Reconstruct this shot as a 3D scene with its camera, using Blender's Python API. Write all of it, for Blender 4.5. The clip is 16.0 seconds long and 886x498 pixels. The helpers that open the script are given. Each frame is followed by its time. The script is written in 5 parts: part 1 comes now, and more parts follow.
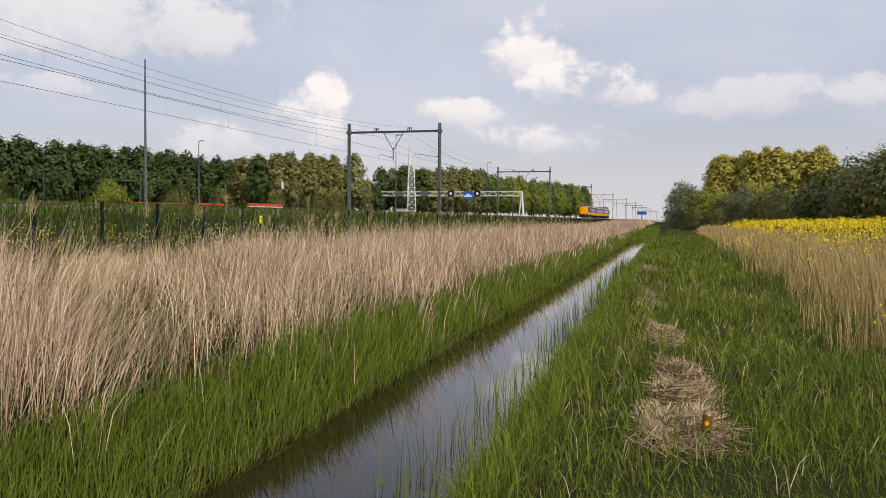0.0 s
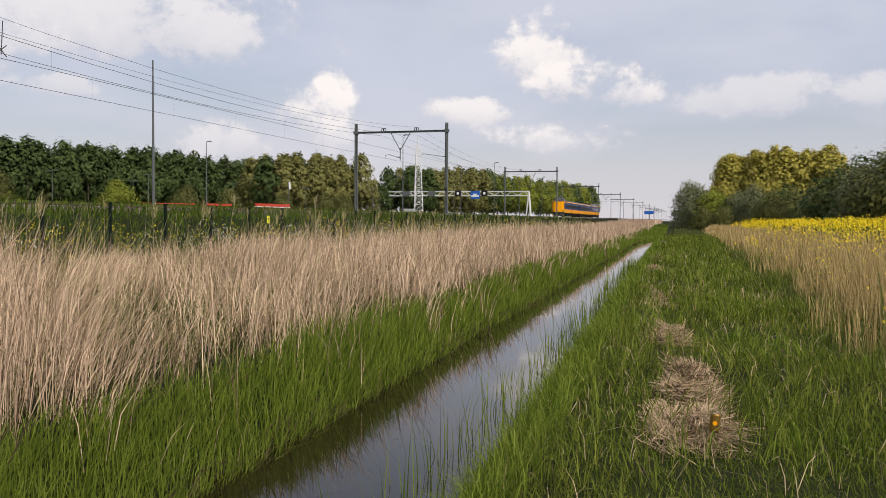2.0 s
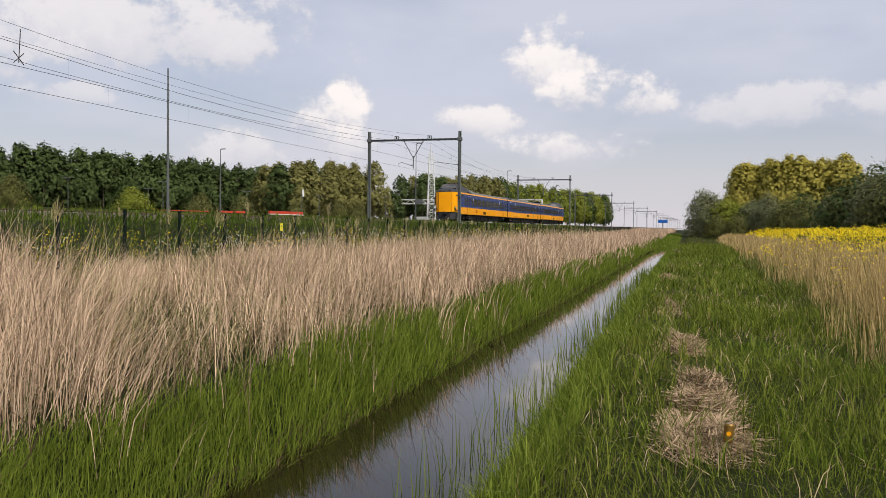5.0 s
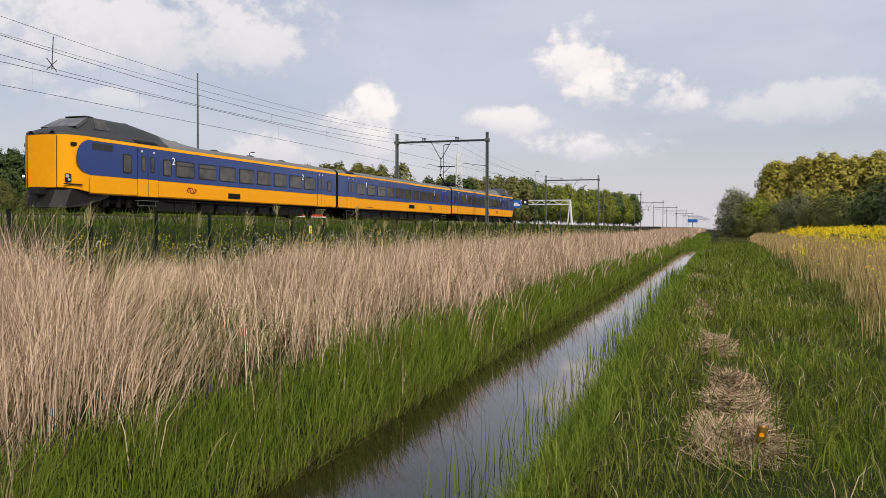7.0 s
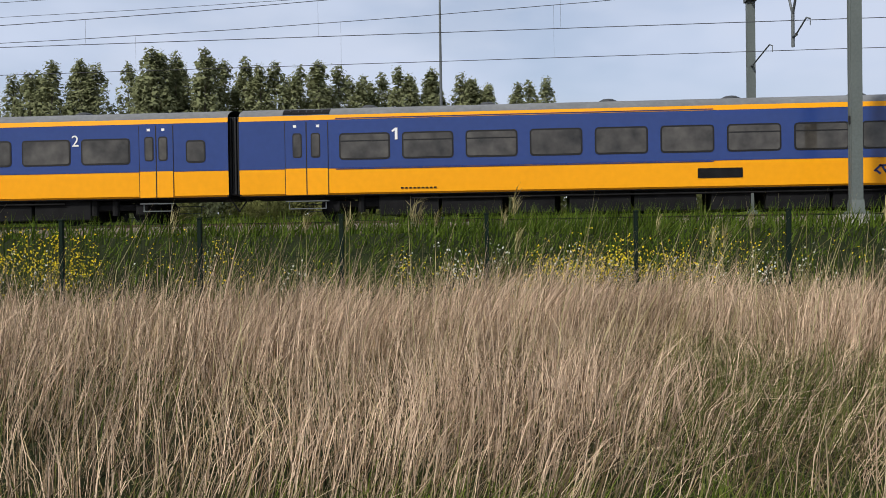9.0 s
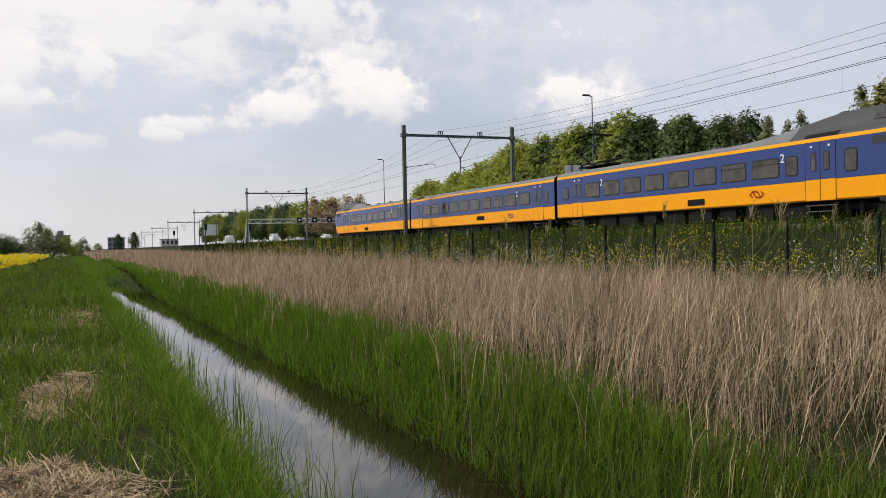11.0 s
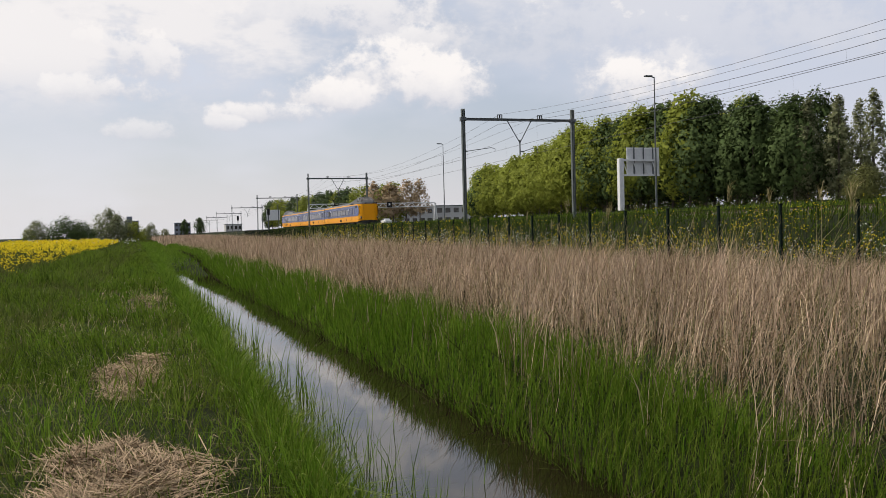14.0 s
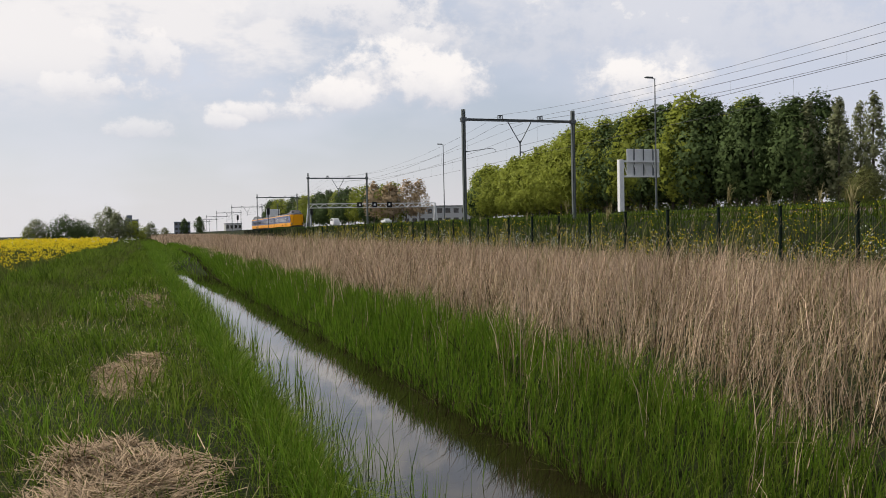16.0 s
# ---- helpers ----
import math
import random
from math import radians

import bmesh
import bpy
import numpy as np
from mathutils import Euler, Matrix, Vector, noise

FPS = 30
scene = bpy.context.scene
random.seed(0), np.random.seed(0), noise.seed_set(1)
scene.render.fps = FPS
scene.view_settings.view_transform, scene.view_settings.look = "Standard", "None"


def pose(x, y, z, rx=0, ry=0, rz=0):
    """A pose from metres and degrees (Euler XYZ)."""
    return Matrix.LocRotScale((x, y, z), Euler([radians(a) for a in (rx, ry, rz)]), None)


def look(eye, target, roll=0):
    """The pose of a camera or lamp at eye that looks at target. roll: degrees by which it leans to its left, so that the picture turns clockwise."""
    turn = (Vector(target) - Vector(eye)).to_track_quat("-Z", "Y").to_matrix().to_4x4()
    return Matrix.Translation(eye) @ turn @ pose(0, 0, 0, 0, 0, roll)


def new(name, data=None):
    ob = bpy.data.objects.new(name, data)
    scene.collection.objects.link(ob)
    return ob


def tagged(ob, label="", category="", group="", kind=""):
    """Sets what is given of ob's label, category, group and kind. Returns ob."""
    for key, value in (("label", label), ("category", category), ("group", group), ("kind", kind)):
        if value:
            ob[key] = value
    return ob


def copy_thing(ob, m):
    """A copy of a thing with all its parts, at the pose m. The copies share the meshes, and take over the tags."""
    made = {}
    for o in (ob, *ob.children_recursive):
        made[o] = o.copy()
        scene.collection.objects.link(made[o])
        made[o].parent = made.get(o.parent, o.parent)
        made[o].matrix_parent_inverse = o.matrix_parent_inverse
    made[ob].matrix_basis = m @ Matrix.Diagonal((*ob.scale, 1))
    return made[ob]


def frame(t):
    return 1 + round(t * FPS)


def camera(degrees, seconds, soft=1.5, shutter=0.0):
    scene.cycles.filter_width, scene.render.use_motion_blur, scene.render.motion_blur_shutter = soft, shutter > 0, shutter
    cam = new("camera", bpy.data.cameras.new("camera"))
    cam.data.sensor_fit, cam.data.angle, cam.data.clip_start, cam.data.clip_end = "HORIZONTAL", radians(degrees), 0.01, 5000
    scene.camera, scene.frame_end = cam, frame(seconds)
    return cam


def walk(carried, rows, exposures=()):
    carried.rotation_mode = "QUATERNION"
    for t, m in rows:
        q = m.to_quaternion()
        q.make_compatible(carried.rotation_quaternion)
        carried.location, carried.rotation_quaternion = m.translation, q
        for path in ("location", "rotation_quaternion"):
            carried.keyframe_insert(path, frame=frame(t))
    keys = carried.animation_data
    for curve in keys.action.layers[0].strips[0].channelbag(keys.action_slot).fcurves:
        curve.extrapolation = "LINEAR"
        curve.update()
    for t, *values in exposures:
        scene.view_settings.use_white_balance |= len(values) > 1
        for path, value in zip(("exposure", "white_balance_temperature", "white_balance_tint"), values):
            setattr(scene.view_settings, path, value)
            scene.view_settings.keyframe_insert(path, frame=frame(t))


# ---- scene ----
cam = camera(54.15, 16.0, 0.7)
EYE = (0.0, 0.0, 1.5)
# seconds, heading left of the track's line, pitch, lean
TURNS = [
    (0.0, 15.44, -1.88, 0.43), (0.5, 15.46, -2.00, 0.41), (1.0, 15.65, -2.11, 0.42), (1.5, 15.79, -2.05, 0.36),
    (2.0, 15.91, -1.89, 0.35), (2.5, 16.01, -1.74, 0.36), (3.0, 16.20, -1.64, 0.36), (3.5, 16.39, -1.54, 0.34),
    (4.0, 16.54, -1.47, 0.42), (6.5, 17.18, -1.24, 0.31), (7.0, 18.61, -1.29, 0.12), (7.5, 26.96, -1.28, -0.15),
    (7.6, 29.79, -1.14, -0.42), (8.0, 42.36, -0.99, -0.37), (8.2, 50.39, -1.11, -0.60), (8.4, 60.55, -1.01, -0.49),
    (8.7, 77.00, -0.92, -0.81), (9.0, 94.27, -0.71, -0.83), (9.3, 110.62, -0.51, -0.68), (9.6, 126.00, -0.39, -0.51),
    (9.9, 140.28, -0.26, -0.45), (10.0, 144.04, -0.06, -0.36), (10.2, 149.66, -0.02, -0.78), (12.3, 160.62, -0.66, -1.36),
    (12.5, 160.89, -0.83, -1.35), (13.0, 161.29, -1.15, -1.34), (13.5, 161.55, -1.30, -1.42), (14.0, 161.73, -1.38, -1.43),
    (14.5, 161.87, -1.58, -1.37), (15.0, 161.85, -1.59, -1.32), (15.5, 161.73, -1.52, -1.20), (16.0, 161.71, -1.36, -1.14)]


def turn_pose(yaw, pitch, roll):
    yaw, pitch = radians(yaw), radians(pitch)
    way = Vector((-math.sin(yaw) * math.cos(pitch), math.cos(yaw) * math.cos(pitch), math.sin(pitch)))
    return look(EYE, Vector(EYE) + way * 10, roll)


walk(cam, [(t, turn_pose(y, p, r)) for t, y, p, r in TURNS],
     [(0.0, 0.0, 6600, 12), (7.5, 0.0, 6600, 12), (8.4, -0.10, 6500, 10), (9.0, 0.10, 6150, 9), (9.6, 0.16, 6200, 9), (10.2, 0.10, 6500, 10), (12.4, 0.0, 6500, 10), (16.0, 0.0, 6500, 10)])

# ---- world and sun ----
SUN_AZ, SUN_EL = radians(232), radians(46)  # measured left of +y


def aim(az, el):
    az, el = radians(az), radians(el)
    return Vector((-math.sin(az) * math.cos(el), math.cos(az) * math.cos(el), math.sin(el)))


CLOUDS = [  # heading, height, half width, half height in degrees, weight
    (9.2, 10.5, 2.66, 2.59, 1.00), (7.0, 8.8, 3.44, 1.52, 1.00), (4.3, 8.2, 2.48, 1.16, 0.90), (24.5, 7.1, 2.36, 2.02, 1.00),
    (23.8, 5.5, 2.58, 1.57, 0.80), (14.9, 7.0, 2.58, 0.98, 0.90), (8.1, 5.4, 3.65, 1.08, 0.90), (-4.0, 7.7, 4.50, 1.40, 0.65),
    (-10.3, 7.5, 2.85, 1.02, 0.65), (36.9, 11.9, 10.30, 2.69, 0.80), (30.0, 4.9, 2.58, 1.34, 0.70), (40.4, 7.9, 2.58, 0.72, 0.60),
    (166.0, 10.0, 4.20, 2.30, 1.00), (162.1, 9.4, 3.80, 1.75, 1.00), (169.1, 8.8, 4.10, 1.45, 1.00), (172.6, 7.7, 3.39, 0.75, 0.90),
    (149.6, 8.9, 3.64, 1.96, 1.00), (175.8, 7.0, 1.26, 0.65, 0.80), (-175.7, 11.1, 5.82, 2.34, 0.90), (162.9, 12.3, 1.55, 1.21, 0.90),
    (174.6, 13.8, 20.37, 2.80, 0.85), (149.0, 12.2, 16.98, 2.80, 0.50), (-179.8, 6.5, 2.91, 0.65, 0.70), (47.1, 11.5, 6.87, 4.03, 0.80),
    (149.3, 9.4, 4.6, 2.20, 0.70),
    (-170.0, 10.2, 4.6, 1.70, 0.95), (-176.5, 9.0, 3.2, 1.10, 0.90)]


def sky_world():
    w = bpy.data.worlds.new("sky")
    w.use_nodes = True
    scene.world = w
    nt = w.node_tree
    nt.nodes.clear()
    N, L = nt.nodes.new, nt.links.new

    def mth(op, a, b=None, c=None):
        n = N("ShaderNodeMath")
        n.operation = op
        for i, v in enumerate((a, b, c)):
            if v is None:
                continue
            if isinstance(v, (int, float)):
                n.inputs[i].default_value = v
            else:
                L(v, n.inputs[i])
        return n.outputs[0]

    def mixc(f, a, b):
        n = N("ShaderNodeMix")
        n.data_type = "RGBA"
        for i, v in ((0, f), (6, a), (7, b)):
            if isinstance(v, tuple):
                n.inputs[i].default_value = v
            elif isinstance(v, float):
                n.inputs[i].default_value = v
            else:
                L(v, n.inputs[i])
        return n.outputs[2]

    def smooth(v, lo, hi):
        n = N("ShaderNodeMapRange")
        n.interpolation_type = "SMOOTHSTEP"
        n.inputs[1].default_value, n.inputs[2].default_value = lo, hi
        L(v, n.inputs[0])
        return n.outputs[0]

    co = N("ShaderNodeTexCoord").outputs["Generated"]
    sky = N("ShaderNodeTexSky")
    sky.sky_type, sky.sun_disc = "NISHITA", False
    sky.sun_elevation, sky.sun_rotation = SUN_EL, -SUN_AZ
    sky.air_density, sky.dust_density, sky.altitude = 1.0, 2.0, 0
    dim = N("ShaderNodeVectorMath")
    dim.operation = "SCALE"
    L(sky.outputs[0], dim.inputs[0])
    dim.inputs[3].default_value = 0.10

    def noise_tex(scale, detail, stretch=(1, 1, 1), rough=0.55):
        m = N("ShaderNodeMapping")
        m.inputs["Scale"].default_value = stretch
        L(co, m.inputs["Vector"])
        n = N("ShaderNodeTexNoise")
        n.inputs["Scale"].default_value, n.inputs["Detail"].default_value = scale, detail
        n.inputs["Roughness"].default_value = rough
        L(m.outputs[0], n.inputs["Vector"])
        return n.outputs[0]

    veil = noise_tex(2.2, 4, (1, 1, 2.6))
    puff = noise_tex(14.0, 6, (1, 1, 1.3), 0.62)
    fine = noise_tex(45.0, 4, (1, 1, 1.2), 0.6)
    edge = mth("ADD", mth("MULTIPLY", mth("SUBTRACT", puff, 0.5), 2.4), mth("MULTIPLY", mth("SUBTRACT", fine, 0.5), 0.9))
    # thin high cloud over the blue
    sep = N("ShaderNodeSeparateXYZ")
    L(co, sep.inputs[0])
    veil_f = mth("MULTIPLY_ADD", smooth(veil, 0.34, 0.62), 0.42, 0.52)
    low = smooth(sep.outputs[2], 0.19, -0.02)
    veil_f = mth("MAXIMUM", veil_f, mth("MULTIPLY_ADD", low, 0.50, 0.40))
    toward = N("ShaderNodeVectorMath")
    toward.operation = "DOT_PRODUCT"
    L(co, toward.inputs[0])
    toward.inputs[1].default_value = aim(232, 46)
    glow = smooth(toward.outputs["Value"], -0.15, 0.85)
    colour = mixc(veil_f, dim.outputs[0], mixc(low, mixc(glow, (0.60, 0.645, 0.765, 1), (0.69, 0.725, 0.81, 1)), mixc(glow, (0.735, 0.715, 0.755, 1), (0.80, 0.785, 0.80, 1))))
    # general cumulus above the low sky
    gen = noise_tex(3.4, 6, (1, 1, 2.4), 0.6)
    gen_m = mth("MULTIPLY", mth("MULTIPLY", smooth(mth("ADD", gen, mth("MULTIPLY", edge, 0.05)), 0.43, 0.58), smooth(sep.outputs[2], 0.07, 0.20)), mth("MULTIPLY_ADD", glow, 1.1, 0.18))
    # the single clouds
    full, base = None, None
    for az, el, hw, hh, wt in CLOUDS:
        c = aim(az, el)
        side = Vector((-c.y, c.x, 0)).normalized()
        up = c.cross(side)
        up = up if up.z > 0 else -up
        d = N("ShaderNodeVectorMath")
        d.operation = "SUBTRACT"
        L(co, d.inputs[0])
        d.inputs[1].default_value = c
        parts = []
        for axis, half in ((side, hw), (up, hh)):
            dt = N("ShaderNodeVectorMath")
            dt.operation = "DOT_PRODUCT"
            L(d.outputs[0], dt.inputs[0])
            dt.inputs[1].default_value = axis / math.sin(radians(half * 1.4))
            parts.append(dt.outputs["Value"])
        flat = mth("ADD", parts[1], mth("MULTIPLY", mth("MINIMUM", parts[1], 0.0), 0.35))
        r2 = mth("ADD", mth("MULTIPLY", parts[0], parts[0]), mth("MULTIPLY", flat, flat))
        near = mth("LESS_THAN", mth("ADD", mth("ABSOLUTE", parts[0]), mth("ABSOLUTE", parts[1])), 6.0)
        m = mth("SUBTRACT", 1.0, mth("SUBTRACT", r2, mth("MULTIPLY", edge, 1.45)))
        m = mth("MULTIPLY", mth("MULTIPLY", smooth(m, 0.05, 0.95), near), wt)
        lit = mth("MULTIPLY", m, smooth(mth("ADD", parts[1], mth("MULTIPLY", edge, 0.6)), -0.9, 0.55))
        full = m if full is None else mth("MAXIMUM", full, m)
        base = lit if base is None else mth("MAXIMUM", base, lit)
    full = mth("MAXIMUM", full, gen_m)
    base = mth("MAXIMUM", base, mth("MULTIPLY", gen_m, 0.7))
    tone = mixc(base, (0.62, 0.635, 0.705, 1), (0.97, 0.93, 0.91, 1))
    colour = mixc(full, colour, tone)
    bg = N("ShaderNodeBackground")
    L(colour, bg.inputs[0])
    bg.inputs[1].default_value = 1.0
    out = N("ShaderNodeOutputWorld")
    L(bg.outputs[0], out.inputs[0])
    w.cycles.sampling_method = "MANUAL"
    w.cycles.sample_map_resolution = 512


sky_world()
sun = new("sun", bpy.data.lights.new("sun", "SUN"))
sun.data.energy, sun.data.angle, sun.data.color = 3.9, radians(6), (1.0, 0.93, 0.82)
sun.matrix_world = look(aim(232, 46) * 100, (0, 0, 0))


# ---- materials ----
def shader(name, colour, rough=0.7, metal=0.0, vary=0.15, scale=3.0, grain=40.0, bump=0.0, island=False, second=None, translucent=0.0, spec=0.3, through_tint=None):
    """Base colour varied at two scales, with optional per-piece variation towards a second colour."""
    m = bpy.data.materials.new(name)
    m.use_nodes = True
    nt = m.node_tree
    p = nt.nodes["Principled BSDF"]
    N, L = nt.nodes.new, nt.links.new
    p.inputs["Roughness"].default_value, p.inputs["Metallic"].default_value = rough, metal
    p.inputs["Specular IOR Level"].default_value = spec
    geo = N("ShaderNodeNewGeometry")
    a, b = N("ShaderNodeTexNoise"), N("ShaderNodeTexNoise")
    tc = N("ShaderNodeTexCoord")
    for n, s in ((a, scale), (b, grain)):
        n.inputs["Scale"].default_value, n.inputs["Detail"].default_value = s, 3
        L(tc.outputs["Object"], n.inputs["Vector"])
    add = N("ShaderNodeMath")
    add.operation = "ADD"
    L(a.outputs[0], add.inputs[0]), L(b.outputs[0], add.inputs[1])
    rng = N("ShaderNodeMapRange")
    rng.inputs[1].default_value, rng.inputs[2].default_value = 0.65, 1.35
    rng.inputs[3].default_value, rng.inputs[4].default_value = 1 - vary, 1 + vary
    L(add.outputs[0], rng.inputs[0])
    col = N("ShaderNodeMix")
    col.data_type = "RGBA"
    col.inputs[6].default_value = (*colour, 1)
    col.inputs[7].default_value = (*(second or colour), 1)
    if island:
        L(geo.outputs["Random Per Island"], col.inputs[0])
    else:
        L(a.outputs[0], col.inputs[0])
    sc = N("ShaderNodeVectorMath")
    sc.operation = "SCALE"
    L(col.outputs[2], sc.inputs[0]), L(rng.outputs[0], sc.inputs[3])
    L(sc.outputs[0], p.inputs["Base Color"])
    if bump:
        bp = N("ShaderNodeBump")
        bp.inputs["Strength"].default_value, bp.inputs["Distance"].default_value = bump, 0.02
        L(b.outputs[0], bp.inputs["Height"]), L(bp.outputs[0], p.inputs["Normal"])
    if translucent:
        tr, mx = N("ShaderNodeBsdfTranslucent"), N("ShaderNodeMixShader")
        if through_tint:
            tint = N("ShaderNodeVectorMath")
            tint.operation = "MULTIPLY"
            L(sc.outputs[0], tint.inputs[0])
            tint.inputs[1].default_value = through_tint
            L(tint.outputs[0], tr.inputs[0])
        else:
            L(sc.outputs[0], tr.inputs[0])
        mx.inputs[0].default_value = translucent
        L(p.outputs[0], mx.inputs[1]), L(tr.outputs[0], mx.inputs[2])
        L(mx.outputs[0], nt.nodes["Material Output"].inputs[0])
    return m


REED = shader("dry_reed", (0.1148, 0.07216, 0.03936), 0.8, island=True, second=(0.7544, 0.5658, 0.41), scale=0.9, grain=5, vary=0.38, translucent=0.16, spec=0.06)
REED_TALL = shader("olive_reed", (0.164, 0.1394, 0.0533), 0.85, island=True, second=(0.4264, 0.3772, 0.205), scale=0.4, grain=8, vary=0.25, translucent=0.2, spec=0.06)
REED_GOLD = shader("golden_reed", (0.1804, 0.1271, 0.04264), 0.85, island=True, second=(0.492, 0.3772, 0.1804), scale=0.4, grain=8, vary=0.25, translucent=0.2, spec=0.06)
REED_OLD = shader("old_reed", (0.1968, 0.1353, 0.0615), 0.85, island=True, second=(0.574, 0.4674, 0.2952), scale=0.4, grain=8, vary=0.25, translucent=0.2, spec=0.06)
# dead plant matter with the shade low in the growth put into its colour
SHADE_LITTER = shader("shade_leaf_litter", (0.0246, 0.01968, 0.01066), 0.95, island=True, second=(0.1066, 0.082, 0.0451), scale=0.8, grain=8, vary=0.3, spec=0.05)
GRASS = shader("grass", (0.0369, 0.05412, 0.00656), 0.6, island=True, second=(0.2009, 0.2296, 0.03444), scale=0.5, grain=6, vary=0.3, translucent=0.35, spec=0.06, through_tint=(0.62, 1.0, 0.55))
GRASS_TALL = shader("tall_grass", (0.05904, 0.0943, 0.00902), 0.55, island=True, second=(0.205, 0.2501, 0.03772), scale=0.6, grain=6, vary=0.25, translucent=0.35, spec=0.06, through_tint=(0.62, 1.0, 0.55))
GRASS_BANK = shader("bank_grass", (0.02788, 0.0492, 0.00492), 0.65, island=True, second=(0.0861, 0.1271, 0.01476), scale=0.3, grain=3, vary=0.35, translucent=0.2, spec=0.05)
GRASS_DULL = shader("dull_grass", (0.0492, 0.0697, 0.01476), 0.7, island=True, second=(0.1435, 0.1517, 0.0451), scale=0.5, grain=6, vary=0.3, translucent=0.3, spec=0.06)
STRAW = shader("straw", (0.0984, 0.0697, 0.041), 0.9, island=True, second=(0.4756, 0.3526, 0.2296), scale=2, grain=20, vary=0.2, spec=0.06)
# darker than bare soil: shade between the grass blades is in this colour
SOIL = shader("soil", (0.0164, 0.01804, 0.00738), 0.95, second=(0.01476, 0.02214, 0.00574), scale=0.25, grain=5, vary=0.35, bump=0.6, spec=0.06)
BALLAST = shader("ballast", (0.0902, 0.0697, 0.05576), 0.95, second=(0.1394, 0.1107, 0.0902), scale=1.5, grain=22, vary=0.45, bump=1.0)
ASPHALT = shader("asphalt", (0.0492, 0.0492, 0.05084), 0.9, scale=0.3, grain=30, vary=0.2)
YELLOW_F = shader("mustard_flower", (0.76, 0.551, 0.01425), 0.7, island=True, second=(0.855, 0.703, 0.038), translucent=0.25, spec=0.06)
WHITE_F = shader("white_flower", (0.675, 0.684, 0.612), 0.8, translucent=0.2, spec=0.06)
STEEL = shader("galvanised_steel", (0.105, 0.116, 0.12), 0.6, 0.25, scale=0.8, grain=20, vary=0.2)
STEEL_GREEN = shader("painted_mast", (0.100, 0.116, 0.112), 0.6, 0.0, scale=0.6, grain=15, vary=0.18)
WIRE = shader("wire", (0.06, 0.06, 0.065), 0.6, 0.3)
RAIL = shader("rail_steel", (0.1312, 0.082, 0.0615), 0.6, 0.6, vary=0.3)
CONCRETE = shader("concrete", (0.3116, 0.3034, 0.2788), 0.9, scale=1, grain=25, vary=0.25, bump=0.3)
FENCE = shader("fence_coating", (0.00656, 0.01312, 0.00902), 0.7, spec=0.08)
WHITE_P = shader("white_paint", (0.648, 0.657, 0.648), 0.5, vary=0.1)
BLACK = shader("black_rubber", (0.00984, 0.00984, 0.01066), 0.6)
DARK = shader("dark_metal", (0.0096, 0.0096, 0.0104), 0.8, 0.0, vary=0.5, spec=0.1)
BARK = shader("bark", (0.0984, 0.082, 0.0615), 0.95, scale=2, grain=12, vary=0.4, bump=0.6)
LEAF_DARK = shader("dark_leaves", (0.0532, 0.0815, 0.0275), 0.7, island=True, second=(0.0789, 0.112, 0.0369), scale=0.25, grain=2, vary=0.3, translucent=0.25, spec=0.06)
LEAF_OLIVE = shader("olive_leaves", (0.1747, 0.1755, 0.05904), 0.7, island=True, second=(0.2116, 0.2042, 0.0697), scale=0.25, grain=2, vary=0.25, translucent=0.3, spec=0.06)
LEAF_FRESH = shader("fresh_leaves", (0.178, 0.211, 0.0325), 0.7, island=True, second=(0.246, 0.276, 0.0451), scale=0.25, grain=2, vary=0.25, translucent=0.4, spec=0.06)
LEAF_GREY = shader("grey_leaves", (0.146, 0.168, 0.0856), 0.7, island=True, second=(0.197, 0.209, 0.108), scale=0.25, grain=2, vary=0.25, translucent=0.35, spec=0.06)
LEAF_POPLAR = shader("poplar_leaves", (0.163, 0.177, 0.0897), 0.7, island=True, second=(0.228, 0.241, 0.127), scale=0.25, grain=2, vary=0.25, translucent=0.35, spec=0.06)
LEAF_YELLOW = shader("yellow_buds", (0.331, 0.299, 0.0634), 0.7, island=True, second=(0.414, 0.367, 0.0812), scale=0.25, grain=2, vary=0.25, translucent=0.3, spec=0.06)
LEAF_BUSH = shader("bush_leaves", (0.112, 0.121, 0.0387), 0.7, island=True, second=(0.158, 0.161, 0.0549), scale=0.4, grain=2, vary=0.3, translucent=0.3, spec=0.06)
LEAF_BROWN = shader("brown_buds", (0.3641, 0.269, 0.1624), 0.8, island=True, second=(0.4231, 0.3214, 0.1993), scale=0.3, grain=2, vary=0.2, translucent=0.2, spec=0.06)
T_YELLOW = shader("yellow_coachwork", (0.7872, 0.328, 0.00246), 0.40, scale=0.4, grain=5, vary=0.05, spec=0.2)
T_BLUE = shader("blue_coachwork", (0.01804, 0.04264, 0.1763), 0.24, scale=0.4, grain=5, vary=0.08, spec=0.5)
T_ROOF = shader("grey_roof", (0.123, 0.1271, 0.1312), 0.75, scale=0.5, grain=6, vary=0.22)
T_CAB = shader("cab_roof", (0.02788, 0.03034, 0.03362), 0.6, scale=0.5, grain=6, vary=0.2)
LEMON = shader("lemon_paint", (0.741, 0.684, 0.038), 0.6)
RED = shader("red_paint", (0.451, 0.041, 0.0246), 0.5)
BLUE_SIGN = shader("blue_sign", (0.0164, 0.1066, 0.3936), 0.4)
GOLD = shader("brown_gold_can", (0.2132, 0.123, 0.0287), 0.4, 0.5)
TIN = shader("tin", (0.6, 0.6, 0.58), 0.3, 0.9)
WHITE_LETTER = shader("white_letter", (0.72, 0.72, 0.72), 0.5, vary=0.03)
LOGO_BLUE = shader("logo_blue", (0.0164, 0.0287, 0.1312), 0.4)
HOUSE = shader("pale_render", (0.451, 0.4428, 0.4264), 0.9, scale=0.2, grain=3, vary=0.12)
